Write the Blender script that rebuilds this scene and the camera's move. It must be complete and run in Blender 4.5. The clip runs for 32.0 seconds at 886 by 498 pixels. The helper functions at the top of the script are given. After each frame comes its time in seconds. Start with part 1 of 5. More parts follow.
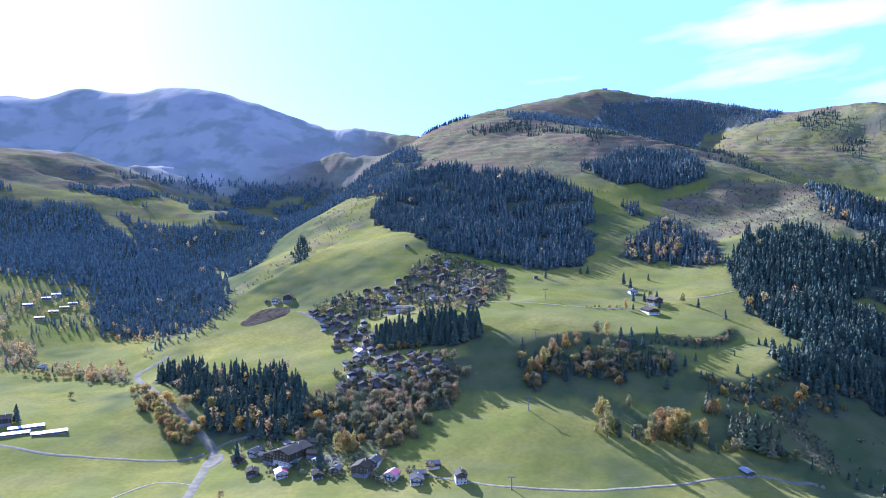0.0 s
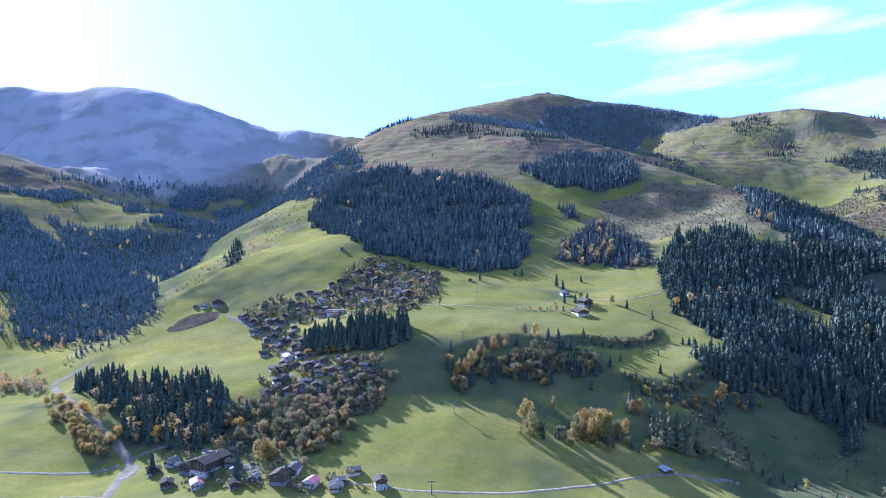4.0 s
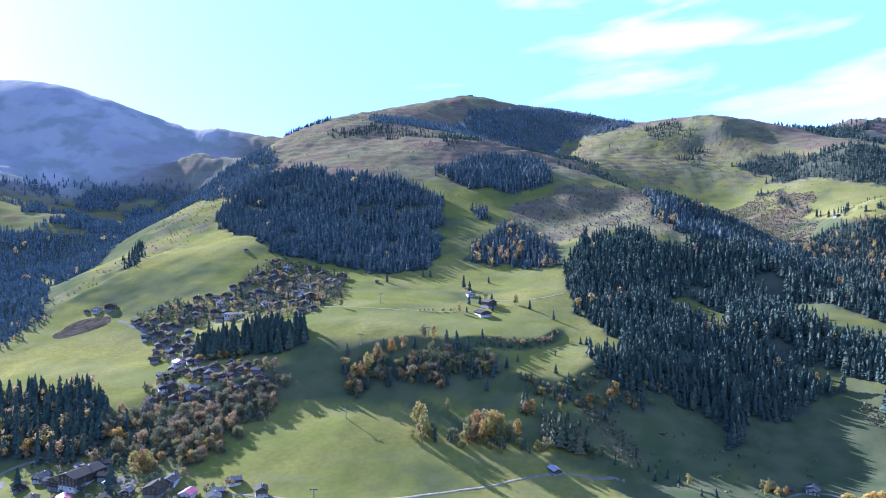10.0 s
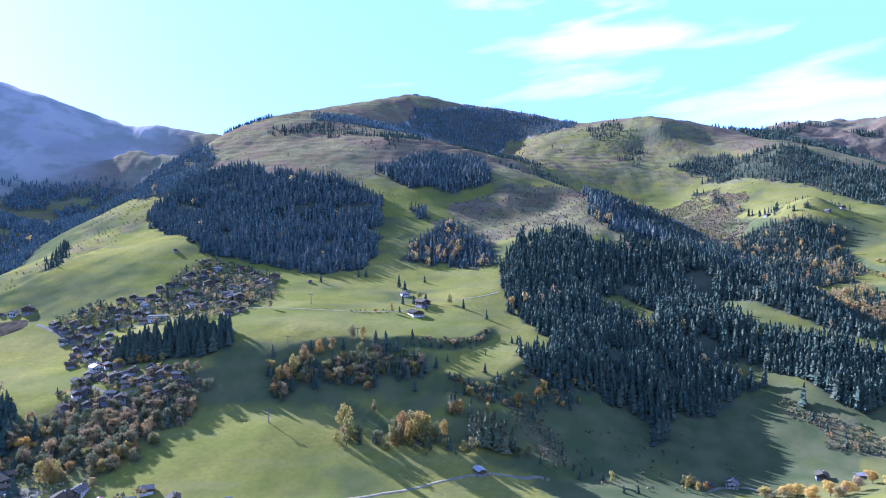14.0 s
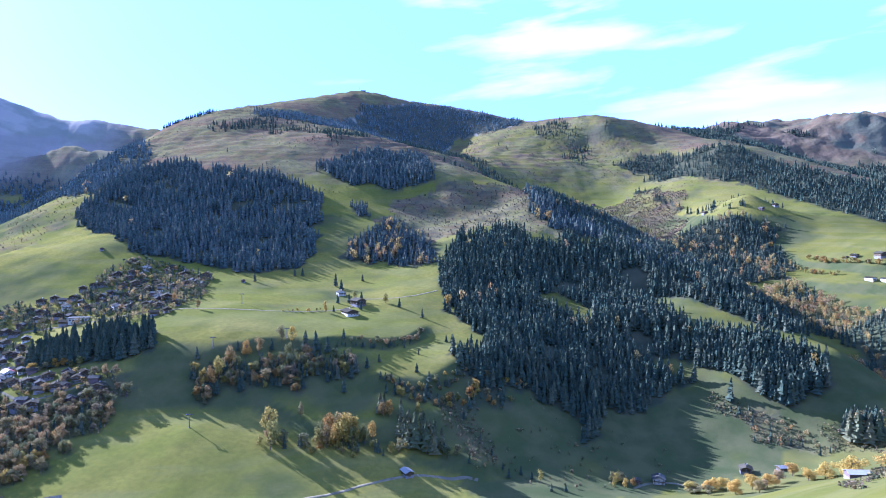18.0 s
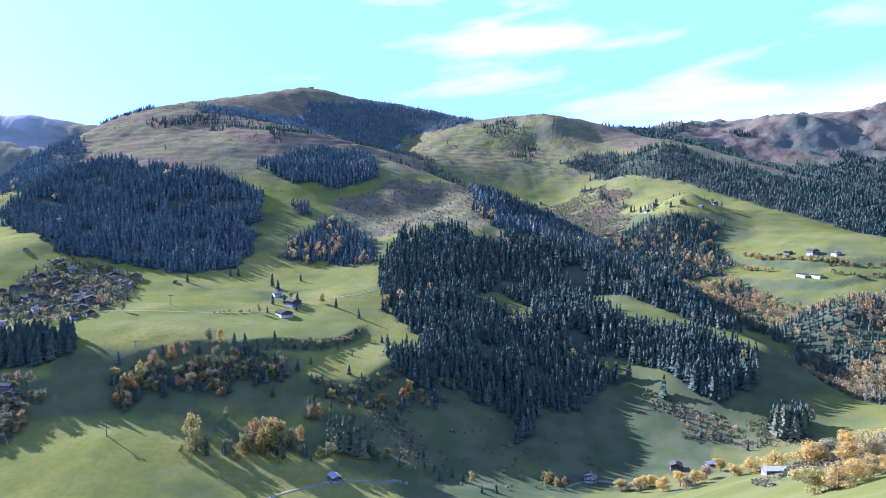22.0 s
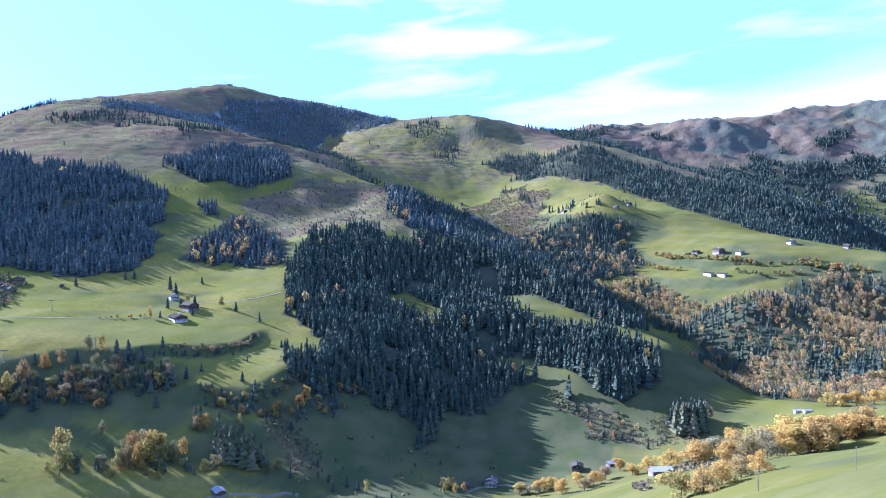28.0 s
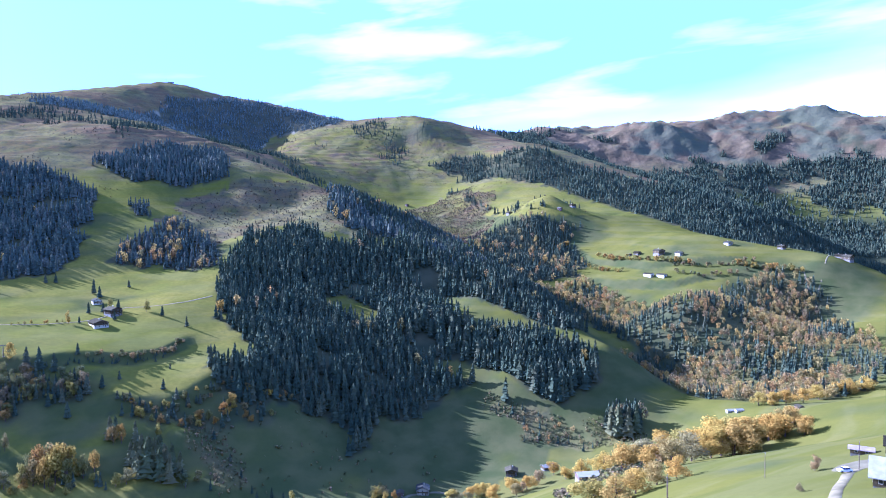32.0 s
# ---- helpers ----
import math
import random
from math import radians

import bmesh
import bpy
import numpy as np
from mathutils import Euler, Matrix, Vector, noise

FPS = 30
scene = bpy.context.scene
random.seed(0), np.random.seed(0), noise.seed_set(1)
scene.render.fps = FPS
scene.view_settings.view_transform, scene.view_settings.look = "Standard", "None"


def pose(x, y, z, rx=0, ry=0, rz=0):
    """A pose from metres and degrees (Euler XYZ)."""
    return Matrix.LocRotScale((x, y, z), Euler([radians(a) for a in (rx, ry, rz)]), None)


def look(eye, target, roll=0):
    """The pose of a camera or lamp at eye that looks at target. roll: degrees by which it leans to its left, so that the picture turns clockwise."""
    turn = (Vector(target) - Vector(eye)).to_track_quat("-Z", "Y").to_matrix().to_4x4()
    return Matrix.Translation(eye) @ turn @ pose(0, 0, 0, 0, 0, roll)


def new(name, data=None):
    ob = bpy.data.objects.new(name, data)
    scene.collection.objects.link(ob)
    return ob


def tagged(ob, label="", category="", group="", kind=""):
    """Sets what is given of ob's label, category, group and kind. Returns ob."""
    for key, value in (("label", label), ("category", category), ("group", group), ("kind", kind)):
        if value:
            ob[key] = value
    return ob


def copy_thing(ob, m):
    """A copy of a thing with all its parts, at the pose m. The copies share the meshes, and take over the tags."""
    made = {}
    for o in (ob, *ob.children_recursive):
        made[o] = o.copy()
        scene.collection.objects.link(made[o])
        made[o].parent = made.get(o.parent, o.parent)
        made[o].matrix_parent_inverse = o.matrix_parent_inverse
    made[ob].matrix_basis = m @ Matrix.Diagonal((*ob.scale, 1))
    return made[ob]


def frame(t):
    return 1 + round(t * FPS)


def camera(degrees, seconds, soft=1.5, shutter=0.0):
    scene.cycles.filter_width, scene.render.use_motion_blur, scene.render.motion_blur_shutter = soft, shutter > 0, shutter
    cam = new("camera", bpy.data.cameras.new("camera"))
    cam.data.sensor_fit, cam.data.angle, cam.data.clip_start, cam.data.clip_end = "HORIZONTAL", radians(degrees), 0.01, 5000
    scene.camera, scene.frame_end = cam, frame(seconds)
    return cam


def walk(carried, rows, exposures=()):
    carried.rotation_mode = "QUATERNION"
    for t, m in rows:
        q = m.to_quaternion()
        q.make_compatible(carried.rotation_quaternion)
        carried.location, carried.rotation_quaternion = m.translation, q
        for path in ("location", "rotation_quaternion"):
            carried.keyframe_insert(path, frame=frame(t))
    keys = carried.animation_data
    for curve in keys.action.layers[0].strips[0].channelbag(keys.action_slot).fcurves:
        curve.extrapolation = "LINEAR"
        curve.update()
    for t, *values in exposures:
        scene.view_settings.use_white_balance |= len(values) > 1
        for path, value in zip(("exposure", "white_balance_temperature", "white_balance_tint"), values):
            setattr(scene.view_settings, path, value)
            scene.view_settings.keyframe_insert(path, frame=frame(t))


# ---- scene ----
cam = camera(64.1, 32.0, 1.0)

PATH = [
    (0, (0.00, 0.00, 250.00), (-0.00, 99.91, 245.70), 0.01),
    (2, (14.67, 2.55, 249.91), (18.14, 102.41, 245.81), -0.03),
    (4, (29.33, 5.36, 249.64), (36.14, 105.05, 245.72), -0.04),
    (6, (43.94, 8.46, 249.10), (53.89, 107.90, 245.32), 0.00),
    (8, (58.38, 11.02, 248.57), (71.43, 110.10, 244.88), 0.06),
    (10, (72.57, 12.41, 248.31), (88.83, 111.01, 244.65), 0.08),
    (12, (86.68, 13.77, 248.12), (106.26, 111.77, 244.44), 0.08),
    (14, (100.87, 16.20, 247.78), (123.81, 113.46, 244.06), 0.07),
    (16, (115.06, 18.85, 247.55), (141.26, 115.29, 243.72), 0.05),
    (18, (129.20, 20.78, 247.67), (158.41, 116.33, 243.64), 0.04),
    (20, (143.38, 22.37, 247.94), (175.51, 116.97, 243.72), 0.01),
    (22, (157.66, 24.26, 248.02), (192.76, 117.80, 243.75), -0.04),
    (24, (171.87, 26.63, 247.54), (209.95, 119.00, 243.32), -0.08),
    (26, (185.85, 29.53, 246.32), (226.83, 120.65, 242.17), -0.07),
    (28, (199.78, 32.79, 244.82), (243.63, 122.57, 240.79), -0.05),
    (30, (213.85, 36.24, 243.58), (260.62, 124.55, 239.69), -0.04),
    (32, (228.03, 39.79, 242.53), (277.72, 126.49, 238.82), -0.04),
]
EXPOSURES = [(0, 2.58, 3580, 48), (32, 2.58, 3580, 48)]
walk(cam, [(t, look(eye, target, roll)) for t, eye, target, roll in PATH], EXPOSURES)

# ---- light ----
SUN_AZ, SUN_EL = -37.0, 26.0
world = bpy.data.worlds.new("sky")
scene.world = world
world.use_nodes = True
wn, wl = world.node_tree.nodes, world.node_tree.links
sky = wn.new("ShaderNodeTexSky")
sky.sky_type, sky.sun_disc = "NISHITA", False
sky.sun_elevation, sky.sun_rotation = radians(SUN_EL), radians(SUN_AZ)
sky.air_density, sky.dust_density, sky.ozone_density, sky.altitude = 1.0, 2.5, 4.0, 1000


def wmath(op, a, b=None, c=None):
    n = wn.new("ShaderNodeMath")
    n.operation = op
    for i, v in enumerate((a, b, c)):
        if v is None:
            continue
        if isinstance(v, (int, float)):
            n.inputs[i].default_value = v
        else:
            wl.new(v, n.inputs[i])
    return n.outputs[0]


def wnoise(vector, scale, detail, distortion=0.0):
    n = wn.new("ShaderNodeTexNoise")
    n.inputs["Scale"].default_value, n.inputs["Detail"].default_value = scale, detail
    n.inputs["Distortion"].default_value = distortion
    wl.new(vector, n.inputs["Vector"])
    return n.outputs["Fac"]


def wstep(value, lo, hi):
    """From 0 at lo to 1 at hi, also where lo is the greater."""
    n = wn.new("ShaderNodeMapRange")
    n.interpolation_type = "SMOOTHSTEP"
    n.inputs["From Min"].default_value, n.inputs["From Max"].default_value = min(lo, hi), max(lo, hi)
    n.inputs["To Min"].default_value, n.inputs["To Max"].default_value = float(lo > hi), float(lo < hi)
    wl.new(value, n.inputs["Value"])
    return n.outputs["Result"]


# thin cirrus: long streaks that rise gently to the east, thicker low in the east
coord = wn.new("ShaderNodeTexCoord")
split = wn.new("ShaderNodeSeparateXYZ")
wl.new(coord.outputs["Generated"], split.inputs[0])
azim = wmath("ARCTAN2", split.outputs[0], split.outputs[1])
elev = wmath("ARCSINE", split.outputs[2])
tilted = wmath("SUBTRACT", elev, wmath("MULTIPLY", azim, 0.10))
veil = wn.new("ShaderNodeCombineXYZ")
wl.new(wmath("MULTIPLY", azim, 1.6), veil.inputs[0])
wl.new(wmath("MULTIPLY", tilted, 8.0), veil.inputs[1])
streaks = wstep(wnoise(veil.outputs[0], 2.0, 7, 0.25), 0.38, 0.74)
bank = wstep(wmath("ADD", wmath("MULTIPLY", wnoise(veil.outputs[0], 1.1, 3, 0.4), 0.30), wmath("SUBTRACT", wmath("MULTIPLY", azim, 0.21), elev)), 0.02, 0.23)
cover = wmath("MULTIPLY", wmath("MAXIMUM", wmath("MULTIPLY", streaks, 0.85), wmath("MULTIPLY", bank, wmath("ADD", wmath("MULTIPLY", streaks, 0.35), 0.62))), wmath("MULTIPLY", wstep(azim, -0.08, 0.30), wstep(elev, 1.0, 0.5)))
cloud = wn.new("ShaderNodeMixRGB")
wl.new(wmath("MAXIMUM", wmath("MULTIPLY", cover, 0.92), 0.27), cloud.inputs[0])
wl.new(sky.outputs[0], cloud.inputs[1])
cloud.inputs[2].default_value = (21.0, 21.5, 22.4, 1)
wl.new(cloud.outputs[0], wn["Background"].inputs[0])
wn["Background"].inputs[1].default_value = 0.0232
sun_data = bpy.data.lights.new("sun", "SUN")
sun_data.energy, sun_data.angle, sun_data.color = 5.0, radians(0.5), (1.0, 0.735, 0.40)
sun = new("sun", sun_data)
sa, se = radians(SUN_AZ), radians(SUN_EL)
sun_way = Vector((math.sin(sa) * math.cos(se), math.cos(sa) * math.cos(se), math.sin(se)))
sun.matrix_world = look((0, 0, 3000), Vector((0, 0, 3000)) - sun_way)

# ---- materials ----
def material(name):
    m = bpy.data.materials.new(name)
    m.use_nodes = True
    return m, m.node_tree.nodes, m.node_tree.links


def mix(nodes, links, fac, a, b, mode="MIX"):
    n = nodes.new("ShaderNodeMixRGB")
    n.blend_type = mode
    for i, v in enumerate((fac, a, b)):
        if isinstance(v, (int, float)):
            n.inputs[i].default_value = v
        elif isinstance(v, tuple):
            n.inputs[i].default_value = (*v, 1)
        else:
            links.new(v, n.inputs[i])
    return n.outputs[0]


def noise_fac(nodes, links, scale, detail=4, lo=0.35, hi=0.65, vector=None):
    n = nodes.new("ShaderNodeTexNoise")
    n.inputs["Scale"].default_value, n.inputs["Detail"].default_value = scale, detail
    if vector is None:
        vector = nodes.new("ShaderNodeNewGeometry").outputs["Position"]
    links.new(vector, n.inputs["Vector"])
    r = nodes.new("ShaderNodeMapRange")
    r.inputs["From Min"].default_value, r.inputs["From Max"].default_value = lo, hi
    links.new(n.outputs["Fac"], r.inputs["Value"])
    return r.outputs["Result"]


def bump(nodes, links, height, strength, distance, shader):
    b = nodes.new("ShaderNodeBump")
    b.inputs["Strength"].default_value, b.inputs["Distance"].default_value = strength, distance
    links.new(height, b.inputs["Height"])
    links.new(b.outputs[0], shader.inputs["Normal"])


def plain(name, colour, rough=0.7, metal=0.0, vary=0.25, scale=0.8, relief=0.02, random_tint=0.0):
    """A surface with grain and blotches at two scales, and a tint of its own on each object."""
    m, nodes, links = material(name)
    s = nodes["Principled BSDF"]
    dark = tuple(c * (1 - vary) for c in colour)
    light = tuple(min(1, c * (1 + vary * 0.7)) for c in colour)
    obj = nodes.new("ShaderNodeTexCoord").outputs["Object"]
    col = mix(nodes, links, noise_fac(nodes, links, scale, 3, vector=obj), dark, light)
    fine = noise_fac(nodes, links, scale * 9, 3, vector=obj)
    col = mix(nodes, links, mixval(nodes, links, fine, 0.3), col, dark)
    if random_tint:
        info = nodes.new("ShaderNodeObjectInfo")
        hsv = nodes.new("ShaderNodeHueSaturation")
        r = nodes.new("ShaderNodeMapRange")
        links.new(info.outputs["Random"], r.inputs["Value"])
        r.inputs["To Min"].default_value, r.inputs["To Max"].default_value = 1 - random_tint, 1 + random_tint
        links.new(r.outputs[0], hsv.inputs["Value"])
        links.new(col, hsv.inputs["Color"])
        col = hsv.outputs[0]
    links.new(col, s.inputs["Base Color"])
    s.inputs["Roughness"].default_value, s.inputs["Metallic"].default_value = rough, metal
    s.inputs["Specular IOR Level"].default_value = 0.5 if rough < 0.6 else 0.2 if rough < 0.95 else 0.0
    if relief:
        bump(nodes, links, fine, 0.4, relief, s)
    return m


def mixval(nodes, links, value, factor):
    n = nodes.new("ShaderNodeMath")
    n.operation = "MULTIPLY"
    n.inputs[1].default_value = factor
    links.new(value, n.inputs[0])
    return n.outputs[0]


def foliage(name, ramp, from_mesh, glow=0.3, leaf_vary=0.35):
    """Leaves or needles. The tint of each tree comes from its mesh in a wood, from the object in a tree that stands alone."""
    m, nodes, links = material(name)
    s = nodes["Principled BSDF"]
    if from_mesh:
        a = nodes.new("ShaderNodeAttribute")
        a.attribute_name = "tint"
        value = a.outputs["Fac"]
    else:
        value = nodes.new("ShaderNodeObjectInfo").outputs["Random"]
    r = nodes.new("ShaderNodeValToRGB")
    e = r.color_ramp.elements
    while len(e) < len(ramp):
        e.new(0.5)
    for i, c in enumerate(ramp):
        e[i].position, e[i].color = i / (len(ramp) - 1), (*c, 1)
    links.new(value, r.inputs[0])
    g = nodes.new("ShaderNodeNewGeometry")
    leaf = nodes.new("ShaderNodeMapRange")
    leaf.inputs["To Min"].default_value, leaf.inputs["To Max"].default_value = 1 - leaf_vary, 1 + leaf_vary
    links.new(g.outputs["Random Per Island"], leaf.inputs["Value"])
    hsv = nodes.new("ShaderNodeHueSaturation")
    links.new(leaf.outputs[0], hsv.inputs["Value"])
    links.new(r.outputs[0], hsv.inputs["Color"])
    links.new(hsv.outputs[0], s.inputs["Base Color"])
    s.inputs["Roughness"].default_value = 0.95
    s.inputs["Specular IOR Level"].default_value = 0.0
    if glow:
        t = nodes.new("ShaderNodeBsdfTranslucent")
        links.new(hsv.outputs[0], t.inputs[0])
        x = nodes.new("ShaderNodeMixShader")
        x.inputs[0].default_value = glow
        links.new(s.outputs[0], x.inputs[1])
        links.new(t.outputs[0], x.inputs[2])
        links.new(x.outputs[0], nodes["Material Output"].inputs[0])
    return m


SPRUCE = [(0.034, 0.048, 0.024), (0.042, 0.057, 0.028), (0.054, 0.068, 0.030), (0.072, 0.080, 0.034)]
AUTUMN = [(0.15, 0.15, 0.035), (0.26, 0.235, 0.032), (0.33, 0.255, 0.025), (0.28, 0.17, 0.024), (0.19, 0.17, 0.045)]
GOLD = [(0.30, 0.27, 0.035), (0.43, 0.32, 0.024), (0.41, 0.275, 0.022), (0.31, 0.24, 0.04), (0.25, 0.23, 0.07)]
OLIVE = [(0.10, 0.115, 0.035), (0.17, 0.160, 0.045), (0.28, 0.20, 0.05), (0.14, 0.125, 0.05)]
M_SPRUCE_WOOD = foliage("spruce_needles_wood", SPRUCE, True, 0.0, 0.22)
M_SPRUCE = foliage("spruce_needles", SPRUCE, False, 0.0, 0.22)
M_LARCH = foliage("larch_needles", [(0.085, 0.105, 0.036), (0.13, 0.13, 0.045)], False, 0.3)
M_AUTUMN_WOOD = foliage("autumn_leaves_wood", [(0.14, 0.14, 0.045), (0.25, 0.21, 0.045), (0.34, 0.26, 0.04), (0.29, 0.185, 0.038), (0.22, 0.185, 0.07), (0.33, 0.25, 0.05)], True, 0.4)
# spruce needles of the hill woods, lightened to put haze into the colour
M_HAZED_HILL_SPRUCE = foliage("hazed_hill_needles_wood", [(0.046, 0.062, 0.038), (0.058, 0.076, 0.046), (0.076, 0.092, 0.052), (0.10, 0.105, 0.06)], True, 0.0, 0.25)
# spruce needles of the far slopes, lightened further for haze
M_HAZED_FAR_SPRUCE = foliage("hazed_mountain_needles", [(0.076, 0.098, 0.064), (0.088, 0.108, 0.070), (0.104, 0.120, 0.076)], True, 0.0)
M_AUTUMN = foliage("autumn_leaves", AUTUMN, False)
M_GOLD = foliage("golden_leaves", GOLD, False, 0.4, 0.2)
M_OLIVE = foliage("olive_leaves", OLIVE, False)
M_SCRUB = foliage("scrub_leaves", [(0.045, 0.05, 0.026), (0.07, 0.062, 0.032), (0.11, 0.08, 0.042)], True, 0.0)
M_BANK_SCRUB = foliage("bank_scrub_leaves", [(0.065, 0.080, 0.026), (0.115, 0.115, 0.036), (0.20, 0.165, 0.050), (0.14, 0.112, 0.05)], True, 0.2)
M_GARDEN = foliage("garden_leaves", [(0.055, 0.075, 0.030), (0.095, 0.110, 0.040), (0.17, 0.155, 0.050), (0.10, 0.105, 0.050), (0.27, 0.20, 0.055)], True, 0.2)
M_BARK = plain("bark", (0.10, 0.075, 0.055), 0.9, 0, 0.4, 2.0)
M_PLASTER = plain("white_plaster", (0.43, 0.42, 0.26), 0.85, 0, 0.12, 0.5, 0.01, 0.1)
M_TIMBER = plain("brown_timber", (0.090, 0.074, 0.032), 0.95, 0, 0.4, 1.5, 0.02, 0.35)
M_GREYWOOD = plain("weathered_timber", (0.13, 0.10, 0.065), 0.85, 0, 0.4, 1.5, 0.02, 0.2)
M_TILE = plain("dark_roof_tile", (0.056, 0.052, 0.025), 1.0, 0, 0.35, 1.2, 0.03, 0.5)
M_REDTILE = plain("red_roof_tile", (0.26, 0.08, 0.055), 0.6, 0, 0.3, 1.2, 0.03, 0.2)
M_SHEET = plain("pale_sheet_roof", (0.22, 0.215, 0.135), 0.6, 0.0, 0.2, 0.5, 0.01, 0.15)
M_WHITEROOF = plain("white_sheet_roof", (0.31, 0.30, 0.18), 0.5, 0, 0.12, 0.4, 0.01)
M_TANROOF = plain("tan_sheet_roof", (0.24, 0.20, 0.155), 0.9, 0, 0.2, 0.5, 0.01)
M_GLASS = plain("window_glass", (0.02, 0.025, 0.03), 0.08, 0, 0.1, 1, 0)
M_STONE = plain("grey_stone", (0.20, 0.195, 0.14), 0.9, 0, 0.3, 1.5, 0.04)
M_STEEL = plain("galvanised_steel", (0.17, 0.165, 0.125), 0.6, 0.5, 0.2, 2, 0)
M_DARKSTEEL = plain("dark_steel", (0.06, 0.065, 0.07), 0.5, 0.5, 0.2, 2, 0)
M_ASPHALT = plain("pale_asphalt", (0.130, 0.120, 0.052), 1.0, 0, 0.2, 0.12, 0.01)
M_GRAVEL = plain("pale_gravel", (0.165, 0.148, 0.060), 1.0, 0, 0.25, 0.25, 0.03)
M_SOIL = plain("dark_soil", (0.052, 0.044, 0.018), 1.0, 0, 0.4, 0.1, 0.3)
M_RUBBER = plain("black_rubber", (0.02, 0.02, 0.02), 0.8, 0, 0.2, 3, 0)
M_CARWHITE = plain("white_car_paint", (0.75, 0.75, 0.75), 0.25, 0, 0.03, 1, 0)
M_GREYROOF = plain("grey_roof", (0.080, 0.079, 0.047), 1.0, 0, 0.35, 0.8, 0.02, 0.5)


def ground_material():
    m, nodes, links = material("alpine_ground")
    s = nodes["Principled BSDF"]

    def times(a, b):
        n = nodes.new("ShaderNodeMath")
        n.operation = "MULTIPLY"
        links.new(a, n.inputs[0])
        if isinstance(b, float):
            n.inputs[1].default_value = b
        else:
            links.new(b, n.inputs[1])
        return n.outputs[0]

    def field(name):
        n = nodes.new("ShaderNodeAttribute")
        n.attribute_name = name
        return n

    def stretched(sx, sy, sz):
        n = nodes.new("ShaderNodeVectorMath")
        n.operation = "MULTIPLY"
        n.inputs[1].default_value = (sx, sy, sz)
        links.new(nodes.new("ShaderNodeNewGeometry").outputs["Position"], n.inputs[0])
        return n.outputs[0]

    c = nodes.new("ShaderNodeSeparateColor")
    links.new(field("cover").outputs["Color"], c.inputs[0])
    wood, heath, rock = c.outputs
    sward, alp_haze, dark_and_shade = field("sward").outputs["Fac"], field("alp_haze").outputs["Fac"], field("dark_and_shade").outputs["Fac"]
    paths = noise_fac(nodes, links, 1.0, 6, 0.46, 0.58, stretched(0.008, 0.008, 0.12))
    big = noise_fac(nodes, links, 0.006, 4, 0.38, 0.62)
    broad = noise_fac(nodes, links, 0.013, 6, 0.45, 0.58)
    mid = noise_fac(nodes, links, 0.035, 9, 0.38, 0.62)
    fine = noise_fac(nodes, links, 0.18, 7, 0.36, 0.64)
    # mown meadow: fresh green, bleached and thin places
    grass = mix(nodes, links, big, (0.112, 0.116, 0.008), (0.164, 0.147, 0.014))
    grass = mix(nodes, links, times(mid, 0.40), grass, (0.130, 0.116, 0.012))
    grass = mix(nodes, links, times(broad, 0.55), grass, (0.090, 0.098, 0.010))
    grass = mix(nodes, links, times(fine, 0.42), grass, (0.078, 0.084, 0.010))
    grass = mix(nodes, links, times(sward, 0.95), grass, mix(nodes, links, broad, (0.080, 0.080, 0.007), (0.066, 0.070, 0.007)))
    grass = mix(nodes, links, times(paths, 0.14), grass, (0.16, 0.145, 0.048))
    # darker green pasture, and shade put into the grass colour of steep banks
    grass = mix(nodes, links, dark_and_shade, grass, mix(nodes, links, mid, (0.040, 0.052, 0.014), (0.066, 0.070, 0.020)))
    # rough pasture: rust-brown heath, straw-coloured grass, dark dwarf shrubs, trodden ledges
    tussock = mix(nodes, links, mid, (0.086, 0.078, 0.019), (0.108, 0.082, 0.025))
    tussock = mix(nodes, links, broad, tussock, (0.124, 0.114, 0.026))
    tussock = mix(nodes, links, noise_fac(nodes, links, 0.0055, 6, 0.48, 0.58), tussock, (0.114, 0.082, 0.029))
    tussock = mix(nodes, links, times(paths, 0.5), tussock, (0.146, 0.130, 0.038))
    tussock = mix(nodes, links, times(noise_fac(nodes, links, 0.045, 9, 0.50, 0.68), 0.5), tussock, (0.050, 0.055, 0.030))
    tussock = mix(nodes, links, times(noise_fac(nodes, links, 0.16, 6, 0.50, 0.66), 0.45), tussock, (0.045, 0.050, 0.028))
    floor = mix(nodes, links, mid, (0.034, 0.042, 0.018), (0.062, 0.062, 0.024))
    scree = mix(nodes, links, noise_fac(nodes, links, 0.012, 7, 0.42, 0.60), (0.098, 0.074, 0.032), (0.138, 0.108, 0.048))
    scree = mix(nodes, links, times(noise_fac(nodes, links, 0.035, 9, 0.46, 0.62), 0.6), scree, (0.056, 0.050, 0.026))
    scree = mix(nodes, links, noise_fac(nodes, links, 0.006, 7, 0.48, 0.57), scree, (0.070, 0.080, 0.040))
    edge = nodes.new("ShaderNodeMapRange")
    edge.inputs["From Min"].default_value, edge.inputs["From Max"].default_value = 0.45, 0.95
    ragged = nodes.new("ShaderNodeMath")
    ragged.operation = "ADD"
    links.new(heath, ragged.inputs[0])
    links.new(times(noise_fac(nodes, links, 0.02, 5, 0.3, 0.7), 0.5), ragged.inputs[1])
    links.new(ragged.outputs[0], edge.inputs["Value"])
    col = mix(nodes, links, edge.outputs[0], grass, tussock)
    col = mix(nodes, links, rock, col, scree)
    # high pasture on the bare massif: limestone grey, bleached straw, dwarf pine, all paled for haze
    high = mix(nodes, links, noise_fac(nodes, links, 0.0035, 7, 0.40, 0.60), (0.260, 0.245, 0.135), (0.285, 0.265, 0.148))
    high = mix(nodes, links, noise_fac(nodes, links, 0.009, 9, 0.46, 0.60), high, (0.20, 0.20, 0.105))
